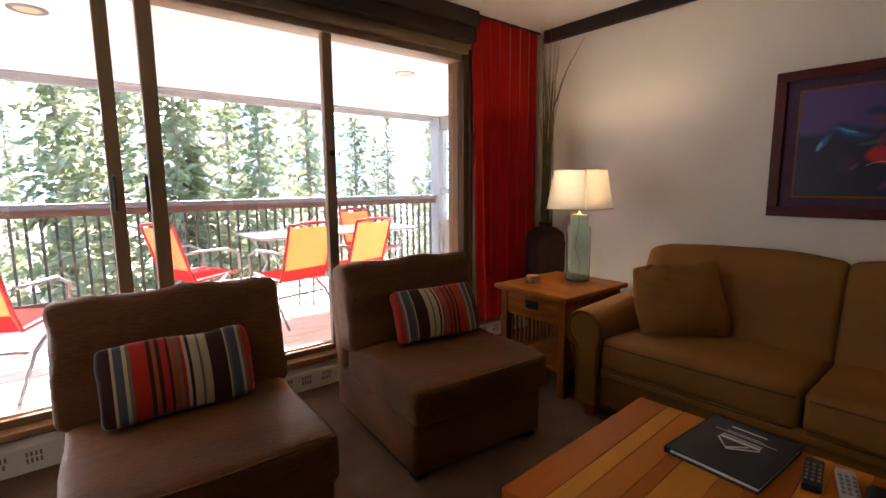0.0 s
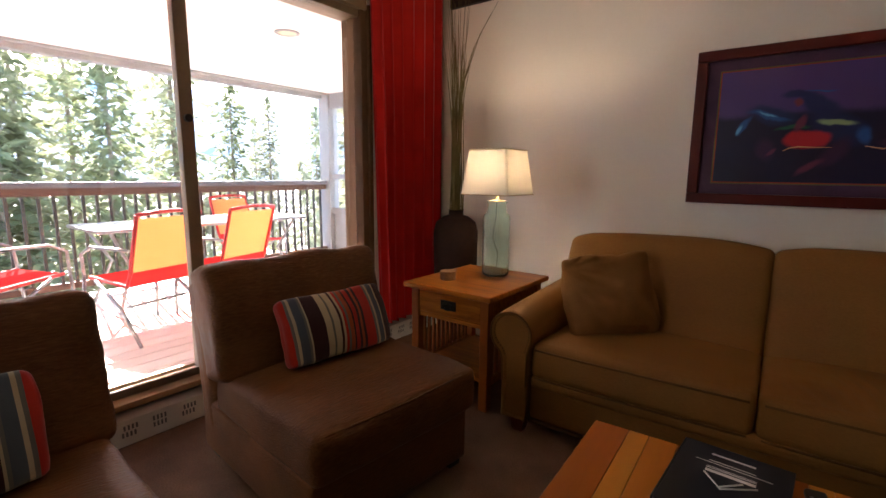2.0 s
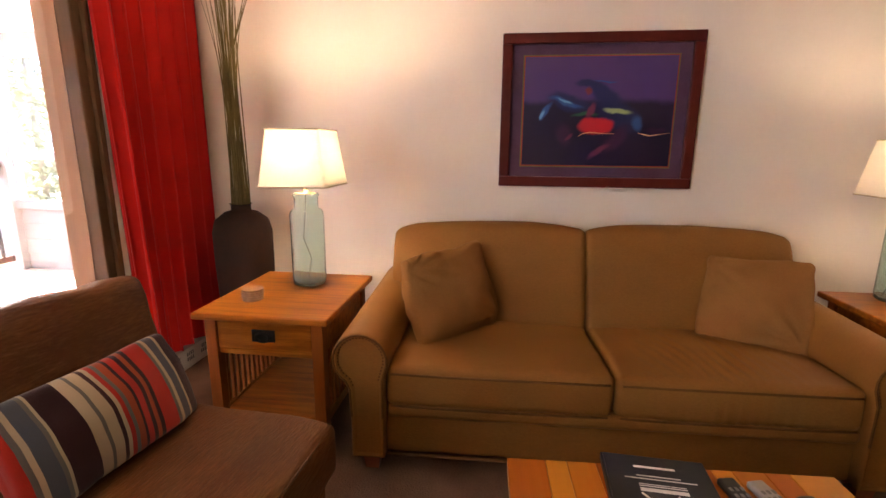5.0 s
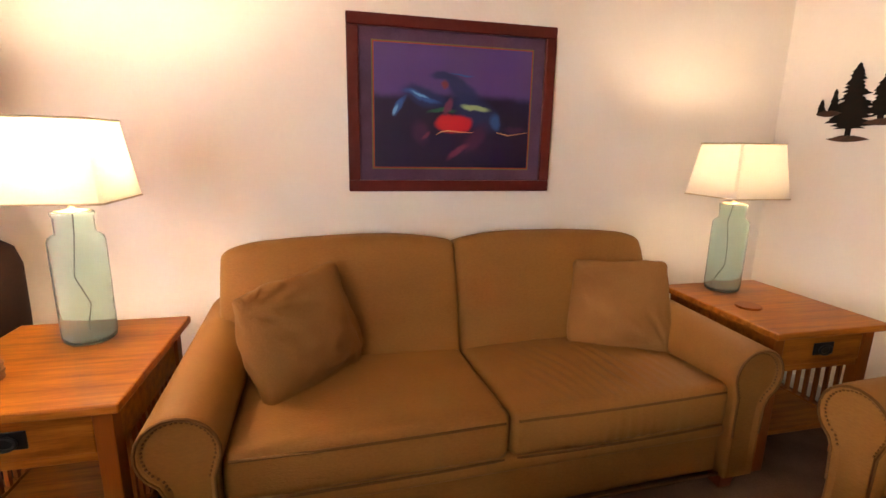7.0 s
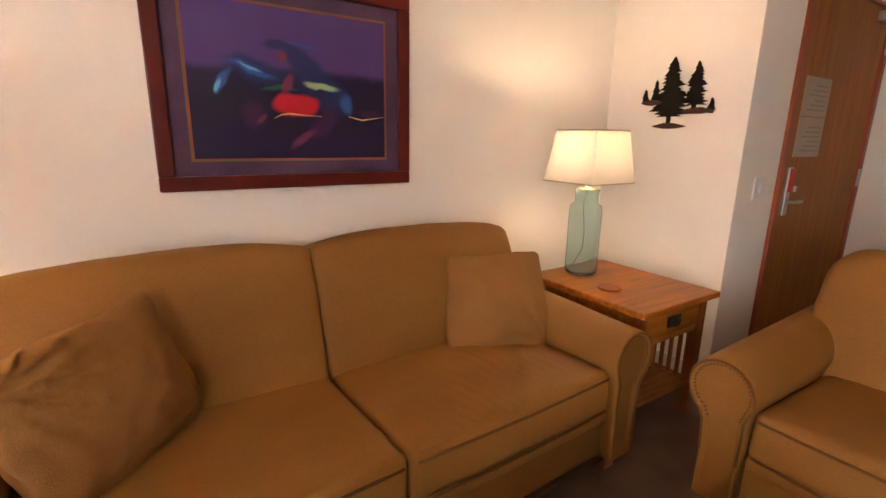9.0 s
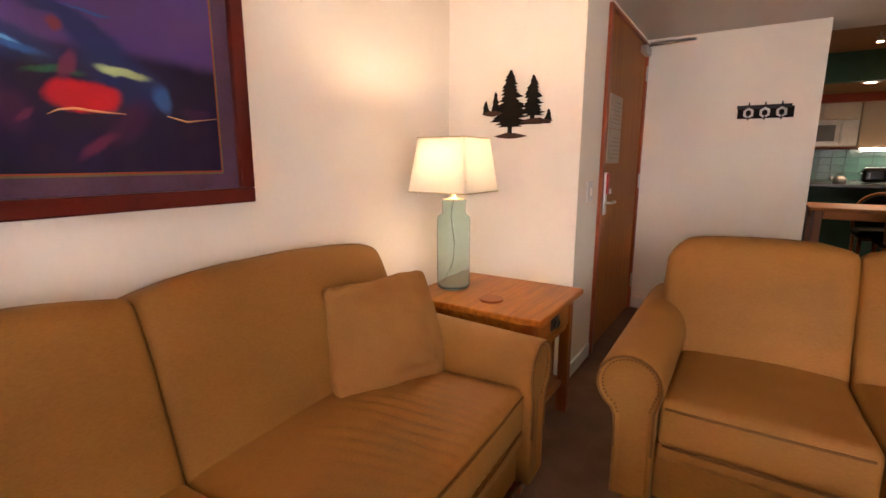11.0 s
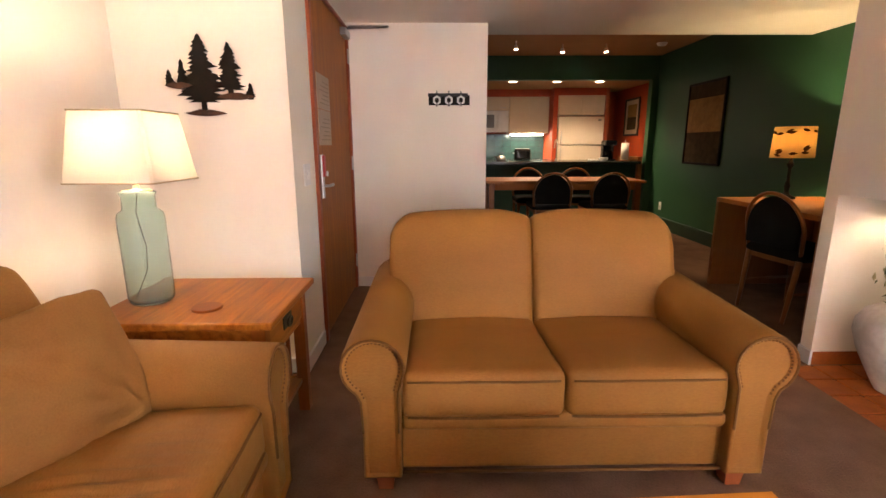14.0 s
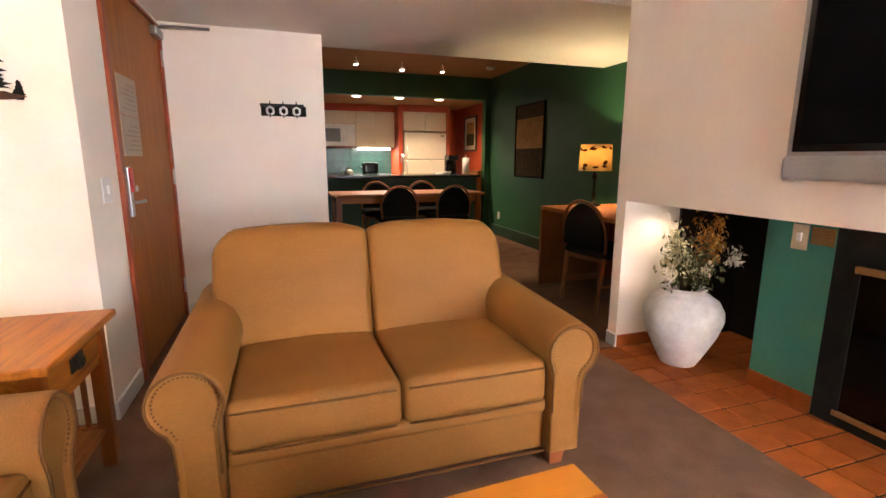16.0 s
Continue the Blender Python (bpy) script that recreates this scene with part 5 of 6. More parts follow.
def dining_chair(m, group="dining chairs"):
    c = thing("dining_chair", "wooden dining chair with rounded back and black upholstery", "chair", group, m)
    for sx in (-1, 1):
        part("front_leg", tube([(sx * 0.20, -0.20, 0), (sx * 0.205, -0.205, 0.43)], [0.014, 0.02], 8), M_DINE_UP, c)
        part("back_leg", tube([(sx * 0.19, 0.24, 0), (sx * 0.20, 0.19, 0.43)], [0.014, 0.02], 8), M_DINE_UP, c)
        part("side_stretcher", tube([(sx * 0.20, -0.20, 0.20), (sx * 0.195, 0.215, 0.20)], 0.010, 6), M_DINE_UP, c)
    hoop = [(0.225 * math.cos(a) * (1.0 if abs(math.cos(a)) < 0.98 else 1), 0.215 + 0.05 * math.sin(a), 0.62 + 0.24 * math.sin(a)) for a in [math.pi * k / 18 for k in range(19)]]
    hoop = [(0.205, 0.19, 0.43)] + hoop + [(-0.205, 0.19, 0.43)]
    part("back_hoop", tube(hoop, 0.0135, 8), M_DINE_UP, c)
    out = [(0.20, 0.50)] + [(0.205 * math.cos(a), 0.62 + 0.22 * math.sin(a)) for a in [math.pi * k / 14 for k in range(15)]] + [(-0.20, 0.50)]
    part("back_pad", moved(prism(out, 0.21, 0.24, 0.008), pose(0, 0, 0)), M_BLACKCLOTH, c, "black padded back")
    part("seat", pad(0.46, 0.44, 0.07, 0.03, puff=(0, 0, 0.012), n=6, m=pose(0, -0.01, 0.455)), M_BLACKCLOTH, c, "black padded seat")
    part("seat_frame", box(-0.21, 0.21, -0.21, 0.20, 0.39, 0.425, 0.006), M_DINE_UP, c)
    return c


dc = dining_chair(pose(0.68, -4.42, 0))
copy_thing(dc, pose(0.01, -4.42, 0, 0, 0, 4))
copy_thing(dc, pose(0.75, -5.12, 0, 0, 0, 180))
copy_thing(dc, pose(0.10, -5.12, 0, 0, 0, 176))

dt = thing("dining_table", "oblong honey-wood dining table with square legs", "dining table", "", pose(0.47, -4.77, 0))
part("tabletop", box(-0.98, 0.98, -0.36, 0.36, 0.72, 0.755, 0.008), M_DINE, dt)
for sx in (-1, 1):
    for sy in (-1, 1):
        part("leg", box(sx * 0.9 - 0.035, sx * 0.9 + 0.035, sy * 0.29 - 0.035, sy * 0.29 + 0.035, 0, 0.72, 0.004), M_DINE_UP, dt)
    part("apron", box(-0.86, 0.86, sx * 0.30 - 0.012, sx * 0.30 + 0.012, 0.64, 0.72), M_DINE, dt)
    part("apron", box(sx * 0.90 - 0.012, sx * 0.90 + 0.012, -0.25, 0.25, 0.64, 0.72), M_DINE, dt)

# desk
dk = thing("desk", "honey-wood slab-sided writing desk against the green wall", "desk", "", pose(-0.75, -2.05, 0))
part("desktop", box(-0.44, 0.44, -0.56, 0.56, 0.715, 0.75, 0.004), M_DINE, dk)
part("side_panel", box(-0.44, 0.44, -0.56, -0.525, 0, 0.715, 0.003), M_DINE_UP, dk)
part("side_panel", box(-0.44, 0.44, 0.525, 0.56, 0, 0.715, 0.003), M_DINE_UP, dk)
part("modesty_panel", box(-0.42, -0.40, -0.525, 0.525, 0.25, 0.715), M_DINE, dk)
copy_thing(dc, pose(-0.48, -1.88, 0, 0, 0, -80))

dlm = thing("desk_lamp", "lit desk lamp with leaf-printed amber drum shade", "lamp", "", pose(-0.80, -2.49, 0.75))
part("stand", lathe([(0, 0), (0.065, 0), (0.07, 0.012), (0.03, 0.03), (0.016, 0.06), (0.022, 0.10), (0.012, 0.14), (0.012, 0.24), (0.026, 0.27), (0.012, 0.30), (0.008, 0.36), (0, 0.36)], 20), M_BRONZE, dlm, "dark turned stand", smooth=True)
shd = lathe([(0.15, 0.325), (0.14, 0.565), (0.138, 0.565), (0.148, 0.325), (0.15, 0.325)], 32, cap=False)
shade = part("shade", shd, M_LEAFSHADE, dlm, "amber drum shade with leaf print", smooth=True)
rng = random.Random(8)
for k in range(26):
    a, z = rng.uniform(0, 6.3), rng.choice((0.36, 0.39, 0.50, 0.53)) + rng.uniform(-0.015, 0.015)
    r = 0.152 - 0.01 * (z - 0.325) / 0.24
    t = rng.uniform(-0.8, 0.8)
    lf = prism([(-0.030, 0), (-0.008, 0.011), (0.012, 0.009), (0.032, 0), (0.010, -0.010), (-0.010, -0.011)], 0, 0.001)
    part("leaf_print", moved(lf, pose(0, 0, z, 0, 0, math.degrees(a)) @ pose(0, -r - 0.001, 0) @ pose(0, 0, 0, 0, math.degrees(t), 0)), M_LEAFPRINT, shade)
part("bulb", moved(lathe([(0, 0), (0.014, 0.0), (0.03, 0.05), (0.026, 0.08), (0, 0.09)], 16), pose(0, 0, 0.38)), M_BULB, dlm, smooth=True)
lamp_point("desk_lamp_light", (-0.80, -2.49, 1.20), 1.8, (1.0, 0.83, 0.44), 0.035)

# framed prints
gp = thing("framed_picture", "tall bronze-framed landscape print on the green wall", "picture", "", pose(WEST, -4.52, 1.425, 0, 0, 90))
for b in ((-0.40, 0.40, 0.465, 0.49), (-0.40, 0.40, -0.49, -0.465)):
    part("frame_rail", box(b[0], b[1], -0.025, -0.002, b[2], b[3], 0.003), M_BRONZE, gp)
for b in ((-0.40, -0.375), (0.375, 0.40)):
    part("frame_stile", box(b[0], b[1], -0.025, -0.002, -0.465, 0.465, 0.003), M_BRONZE, gp)
part("print_upper", box(-0.375, 0.375, -0.012, -0.002, -0.10, 0.30), M_ARTBROWN, gp, "misty golden woods")
part("print_sky", box(-0.375, 0.375, -0.012, -0.002, 0.30, 0.465), M_ARTDARK, gp)
part("print_lower", box(-0.375, 0.375, -0.012, -0.002, -0.465, -0.10), M_ARTDARK, gp, "dark rocks and water")
kp = thing("framed_picture", "black-framed print on the orange kitchen wall", "picture", "", pose(WEST, -6.70, 1.62, 0, 0, 90))
for b in ((-0.29, 0.29, 0.27, 0.30), (-0.29, 0.29, -0.30, -0.27)):
    part("frame_rail", box(b[0], b[1], -0.025, -0.002, b[2], b[3], 0.003), M_BLACK, kp)
for b in ((-0.29, -0.26), (0.26, 0.29)):
    part("frame_stile", box(b[0], b[1], -0.025, -0.002, -0.27, 0.27, 0.003), M_BLACK, kp)
part("mat", box(-0.26, 0.26, -0.01, -0.002, -0.27, 0.27), M_CAB, kp)
part("print", box(-0.18, 0.18, -0.013, -0.01, -0.20, 0.0), M_ARTDARK, kp)
part("print", box(-0.18, 0.18, -0.013, -0.01, 0.0, 0.20), M_ARTBROWN, kp)

# bar
br = thing("kitchen_bar", "dark green kitchen bar with black countertop", "bar", kind="structure")
part("front_panel", box(-0.98, 2.40, BULK - 0.10, BULK - 0.03, 0, 0.895), M_BARGREEN, br)
part("countertop", box(-1.02, 2.40, -6.62, BULK + 0.06, 0.895, 0.935, 0.006), M_COUNTER, br, "black stone countertop")
part("cabinet_body", box(-0.98, 2.40, -6.58, BULK - 0.10, 0, 0.895), M_CAB, br)
part("bar_end", box(-1.05, -0.98, -6.62, BULK + 0.02, 0, 1.0, 0.004), M_OAK_DARK, br)

fr = thing("refrigerator", "almond enamel top-freezer refrigerator", "refrigerator", "", pose(-0.405, -6.85, 0))
part("cabinet", box(-0.385, 0.385, -0.62, -0.06, 0.02, 1.64, 0.008), M_FRIDGE, fr)
d1 = part("freezer_door", box(-0.385, 0.385, -0.055, 0, 1.175, 1.64, 0.012), M_FRIDGE, fr)
d2 = part("fridge_door", box(-0.385, 0.385, -0.055, 0, 0.06, 1.165, 0.012), M_FRIDGE, fr)
for d, z0, z1 in ((d1, 1.2, 1.4), (d2, 0.85, 1.14)):
    part("handle", tube([(0.34, 0, z0), (0.34, 0.035, z0 + 0.02), (0.34, 0.035, z1 - 0.02), (0.34, 0, z1)], 0.01, 6), M_STEEL, d, "metal handle")
part("badge", box(-0.34, -0.28, 0, 0.002, 1.57, 1.60), M_GREYINK, d1)
part("foot_grille", box(-0.37, 0.37, -0.06, -0.03, 0.0, 0.055), M_BLACK, fr)


def cupboard(label, x0, x1, y, z0, z1, doors):
    c = thing("wall_cabinet", label, "cabinet", "kitchen wall cabinets", pose(0, y, 0))
    part("body", box(x0, x1, -0.33, -0.02, z0, z1, 0.002), M_CAB, c)
    w = (x1 - x0) / doors
    for i in range(doors):
        d = part("door", box(x0 + i * w + 0.004, x0 + (i + 1) * w - 0.004, -0.02, 0, z0 + 0.004, z1 - 0.004, 0.004), M_CAB, c)
        part("handle", tube([(x0 + i * w + 0.06, 0, z0 + 0.04), (x0 + i * w + 0.06, 0.018, z0 + 0.045), (x0 + i * w + 0.14, 0.018, z0 + 0.045), (x0 + i * w + 0.14, 0, z0 + 0.04)], 0.004, 5), M_STEEL, d)
    return c


cupboard("cream laminate cabinet above the refrigerator", -0.79, -0.01, -6.87, 1.665, 1.985, 2)
cupboard("cream laminate wall cabinets above the counter", 0.09, 0.78, -7.10, 1.38, 1.985, 2)
cupboard("cream laminate cabinet above the microwave", 0.785, 1.60, -7.10, 1.76, 1.985, 2)
solid("wall_fridge_side", box(-0.0, 0.075, -7.5, -6.86, 0, LOW), M_ORANGE, "orange painted fridge partition", "wall")
solid("wall_fridge_side_west", box(-0.86, -0.80, -7.5, -6.86, 0, LOW), M_REDWOOD, "dark red fridge partition", "wall")
solid("trim_cabinet_soffit", box(0.075, 2.4, -7.5, -7.06, 1.985, LOW), M_ORANGE, "orange soffit above the cabinets", "trim")
solid("trim_fridge_soffit", box(-0.80, -0.0, -7.5, -6.86, 1.985, LOW), M_ORANGE, "orange soffit above the refrigerator", "trim")
mw = thing("microwave", "white over-range microwave with handle", "microwave", "", pose(1.17, -7.08, 1.40))
part("casing", box(-0.38, 0.38, -0.35, -0.02, 0, 0.355, 0.006), M_WHITEAPP, mw)
md = part("door", box(-0.20, 0.38, -0.02, 0, 0.005, 0.35, 0.006), M_WHITEAPP, mw)
part("door_window", box(-0.13, 0.32, 0, 0.003, 0.07, 0.29, 0.001), M_GREYINK, md, "grey meshed window")
part("control_panel", box(-0.375, -0.205, -0.02, -0.004, 0.01, 0.345, 0.003), M_WHITEAPP, mw)
part("handle", tube([(-0.185, 0, 0.05), (-0.185, 0.03, 0.06), (-0.185, 0.03, 0.29), (-0.185, 0, 0.30)], 0.008, 6), M_WHITEAPP, md)

bc = thing("base_counter", "kitchen counter with black top along the back wall", "counter", kind="structure")
part("body", box(0.08, 2.40, -7.5, -6.93, 0, 0.895), M_CAB, bc)
part("countertop", box(0.08, 2.40, -7.5, -6.90, 0.895, 0.93, 0.005), M_COUNTER, bc)
splash = solid("wall_backsplash", box(0.08, 2.40, -7.5, -7.488, 0.93, 1.38), M_GROUT, "teal glazed tile backsplash", "wall")
tile_me = None
for i in range(11):
    for j in range(4):
        b = box(-0.073, 0.073, -0.004, 0.004, -0.052, 0.052, 0.002, 1)
        if tile_me is None:
            first = part("tile", b, M_TEALTILE, splash, m=pose(0.16 + 0.15 * i, -7.486, 0.985 + 0.108 * j))
            tile_me = first.data
        else:
            b.free()
            o = new("tile", tile_me)
            o.parent, o.location = splash, (0.16 + 0.15 * i, -7.486, 0.985 + 0.108 * j)
uc = thing("under_cabinet_light", "lit fluorescent strip under the wall cabinets", "light", "", pose(0.46, -7.20, 1.38))
part("housing", box(-0.30, 0.30, -0.05, 0.05, -0.02, 0, 0.003), M_WHITEAPP, uc)
part("tube", tube([(-0.28, 0.055, -0.028), (0.28, 0.055, -0.028)], 0.012, 8), M_TUBE, uc, "glowing tube")
ul = new("under_cabinet_lamp", bpy.data.lights.new("under_cabinet_lamp", "AREA"))
ul.data.shape, ul.data.size, ul.data.size_y, ul.data.energy, ul.data.color = "RECTANGLE", 0.6, 0.05, 0.3, (0.95, 1.0, 0.85)
ul.location = (0.46, -7.22, 1.34)

ts = thing("toaster", "black two-slot toaster on the counter", "toaster", "", pose(0.67, -6.35, 0.935))
part("body", pad(0.26, 0.17, 0.18, 0.035, n=5, m=pose(0, 0, 0.095)), M_BLACKGLOSS, ts)
part("slot_rim", box(-0.10, 0.10, -0.05, -0.02, 0.182, 0.19), M_STEEL, ts)
part("slot_rim", box(-0.10, 0.10, 0.02, 0.05, 0.182, 0.19), M_STEEL, ts)
part("lever", box(0.12, 0.145, -0.015, 0.015, 0.11, 0.125, 0.003), M_STEEL, ts)
kt = thing("tea_kettle", "small steel tea kettle on the counter", "kettle", "", pose(1.03, -6.15, 0.935))
part("body", lathe([(0, 0), (0.06, 0), (0.07, 0.02), (0.062, 0.06), (0.03, 0.085), (0, 0.09)], 20), M_STEEL, kt, smooth=True)
part("handle", tube([(-0.05, 0, 0.07), (-0.03, 0, 0.12), (0.03, 0, 0.12), (0.05, 0, 0.07)], 0.006, 6), M_BLACK, kt)
part("spout", tube([(0.06, 0, 0.035), (0.10, 0, 0.075)], [0.014, 0.008], 8), M_STEEL, kt)
pt = thing("paper_towel_roll", "white paper towel roll on a stand", "paper towels", "", pose(-0.86, -6.05, 0.935))
part("base", lathe([(0, 0), (0.075, 0), (0.075, 0.012), (0, 0.014)], 24), M_OAK_DARK, pt)
part("roll", lathe([(0.02, 0.014), (0.058, 0.014), (0.058, 0.27), (0.02, 0.27)], 24, cap=False), M_PAPER, pt, smooth=True)
part("rod", tube([(0, 0, 0.012), (0, 0, 0.31)], 0.008, 8), M_STEEL, pt)
cm = thing("coffee_maker", "black drip coffee maker on the counter", "coffee maker", "", pose(-0.68, -6.25, 0.935))
part("body", box(-0.09, 0.09, -0.11, -0.01, 0, 0.31, 0.012), M_BLACKGLOSS, cm)
part("hood", box(-0.09, 0.09, -0.01, 0.11, 0.23, 0.31, 0.012), M_BLACKGLOSS, cm)
part("hot_plate", box(-0.085, 0.085, -0.01, 0.11, 0, 0.025, 0.005), M_BLACKGLOSS, cm)
part("carafe", moved(lathe([(0, 0), (0.055, 0), (0.065, 0.05), (0.045, 0.12), (0, 0.125)], 20), pose(0, 0.05, 0.026)), M_SMOKED, cm, smooth=True)
fc = thing("faucet", "chrome gooseneck kitchen faucet behind the bar", "faucet", "", pose(0.13, -6.3, 0.935))
part("spout", tube([(0, 0, 0)] + [(0.0, -0.07 + 0.07 * math.cos(a), 0.25 + 0.07 * math.sin(a)) for a in [math.pi * k / 10 for k in range(11)]] + [(0, -0.14, 0.19)], 0.011, 8), M_STEEL, fc)
part("base", lathe([(0, 0), (0.028, 0), (0.022, 0.03), (0, 0.035)], 16), M_STEEL, fc)
dp = thing("dish_stack", "stack of white bowls and a folded towel on the counter", "dishes", "", pose(-0.52, -6.02, 0.935))
for i in range(3):
    part("bowl", moved(lathe([(0, 0), (0.03, 0), (0.075, 0.025), (0.072, 0.026), (0.028, 0.006), (0, 0.005)], 24), pose(0, 0, i * 0.012)), M_WHITEAPP, dp, smooth=True)
part("towel", pad(0.15, 0.09, 0.03, 0.012, n=6, crush=0.006, m=pose(0.15, 0.0, 0.016)), M_PAPER, dp)

can = thing("recessed_light", "lit recessed can light in the kitchen ceiling", "light", "recessed kitchen lights", pose(0.90, -6.05, LOW))
part("trim_ring", lathe([(0.06, -0.006), (0.085, -0.004), (0.085, 0), (0.06, 0)], 24, cap=False), M_WHITE, can)
part("lens", lathe([(0, -0.003), (0.06, -0.003), (0.06, -0.001), (0, -0.001)], 24), M_CANGLOW, can, "glowing lens")
for x in (0.24, -0.40):
    copy_thing(can, pose(x, -6.05, LOW))
for x in (0.90, 0.24, -0.40):
    lamp_spot("can_light", (x, -6.05, LOW - 0.02), 1.5, (1.0, 0.78, 0.5), 130, 0.05)
tk = thing("track_light", "small swivel ceiling spotlight, lit", "light", "ceiling spotlights", pose(1.05, -4.9, HIGH))
part("stem", tube([(0, 0, 0), (0, 0, -0.05)], 0.008, 6), M_CAB, tk)
part("head", moved(lathe([(0.02, 0.05), (0.034, 0.0), (0.03, 0.0), (0.018, 0.045)], 16), pose(0, 0, -0.10, 12)), M_CAB, tk, smooth=True)
part("lens", moved(lathe([(0, 0.008), (0.028, 0.008), (0.028, 0.01), (0, 0.01)], 16), pose(0, 0, -0.10, 12)), M_CANGLOW, tk, "glowing lens")
for x, y in ((0.42, -5.09), (-0.13, -5.06)):
    copy_thing(tk, pose(x, y, HIGH))
for x, y in ((1.05, -4.9), (0.42, -5.09), (-0.13, -5.06)):
    lamp_spot("track_lamp", (x, y, HIGH - 0.12), 0.27, (1.0, 0.75, 0.45), 90, 0.03)
sd = thing("smoke_detector", "round white smoke detector on the dining ceiling", "smoke detector", "", pose(-0.81, -5.0, HIGH))
part("body", lathe([(0, -0.035), (0.045, -0.033), (0.06, -0.015), (0.065, 0), (0, 0)], 24), M_WHITE, sd, smooth=True)

# ---- balcony ----
RAIL_Y, SOFFIT = 6.2, 2.25
deck = solid("floor_balcony", box(-3, 5.3, NORTH + 0.12, RAIL_Y + 0.15, -0.25, -0.045), M_BALUSTER, "reddish timber balcony deck", "floor")
me = None
for i in range(21):
    y = NORTH + 0.19 + i * 0.1452
    if me is None:
        b0 = part("deck_board", box(-3, 5.3, -0.069, 0.069, -0.045, 0.0, 0.004, 1), M_DECK, deck, m=pose(0, y, 0))
        me = b0.data
    else:
        o = new("deck_board", me)
        o.parent, o.location = deck, (0, y, 0)
solid("ceiling_balcony", box(-3, 5.3, NORTH + 0.12, RAIL_Y + 0.15, SOFFIT, SOFFIT + 0.2), M_OUTWHITE, "white painted balcony soffit", "ceiling")
solid("trim_balcony_fascia", box(-3, 5.3, RAIL_Y + 0.03, RAIL_Y + 0.15, 2.19, SOFFIT, 0.005), M_FASCIA, "white balcony fascia beam, shade on its near side painted grey", "trim")
solid("trim_balcony_fascia_inner", box(-3, 5.0, RAIL_Y - 0.10, RAIL_Y - 0.06, 2.225, SOFFIT, 0.003), M_FASCIA, "white soffit batten, its shade painted grey", "trim")
rl = thing("balcony_railing", "balcony railing with dark balusters and weathered timber cap", "railing")
part("cap_rail", box(-3, 4.97, RAIL_Y - 0.06, RAIL_Y + 0.07, 1.025, 1.08, 0.006), M_RAILCAP, rl, "weathered grey cap")
part("sub_rail", box(-3, 4.97, RAIL_Y - 0.02, RAIL_Y + 0.02, 0.955, 1.025, 0.004), M_RAILRED, rl, "reddish timber rail")
part("bottom_rail", box(-3, 4.97, RAIL_Y - 0.02, RAIL_Y + 0.02, 0.09, 0.15, 0.004), M_RAILRED, rl)
me = None
for i in range(72):
    x = -2.9 + i * 0.1095
    if me is None:
        b0 = part("baluster", box(-0.012, 0.012, -0.012, 0.012, 0.15, 0.955), M_BALUSTER, rl, m=pose(x, RAIL_Y, 0))
        me = b0.data
    else:
        o = new("baluster", me)
        o.parent, o.location = rl, (x, RAIL_Y, 0)
sw = thing("balcony_side_screen", "white glazed side screen at the end of the balcony, its shade painted grey", "screen", kind="structure")
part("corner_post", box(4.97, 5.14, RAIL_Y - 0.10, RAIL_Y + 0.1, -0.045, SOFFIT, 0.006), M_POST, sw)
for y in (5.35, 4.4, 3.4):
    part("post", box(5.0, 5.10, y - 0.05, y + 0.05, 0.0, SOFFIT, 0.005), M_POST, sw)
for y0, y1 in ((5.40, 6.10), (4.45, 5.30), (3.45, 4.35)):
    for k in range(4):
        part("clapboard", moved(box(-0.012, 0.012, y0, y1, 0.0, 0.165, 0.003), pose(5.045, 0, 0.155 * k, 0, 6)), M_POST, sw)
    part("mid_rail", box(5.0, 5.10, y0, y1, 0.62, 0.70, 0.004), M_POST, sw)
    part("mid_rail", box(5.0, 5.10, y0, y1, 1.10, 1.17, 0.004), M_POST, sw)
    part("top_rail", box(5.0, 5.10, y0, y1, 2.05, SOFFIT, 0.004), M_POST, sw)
    part("pane", box(5.045, 5.055, y0, y1, 0.70, 1.10), M_GLASS, sw).visible_shadow = False
    part("pane", box(5.045, 5.055, y0, y1, 1.17, 2.05), M_GLASS, sw).visible_shadow = False
solid("wall_outside", box(3.68, 5.2, NORTH - 0.03, NORTH + 0.12, 0, 0.17), M_OUTWHITE, "white outside wall", "wall")
can2 = thing("recessed_light", "unlit recessed can light in the balcony soffit", "light", "balcony lights", pose(2.98, 4.12, SOFFIT))
part("trim_ring", lathe([(0.07, -0.008), (0.095, -0.004), (0.095, 0), (0.07, 0)], 28, cap=False), M_GREYMETAL, can2)
part("lens", lathe([(0, -0.003), (0.07, -0.003), (0.07, -0.001), (0, -0.001)], 24), M_CAB, can2)
copy_thing(can2, pose(0.38, 4.15, SOFFIT))


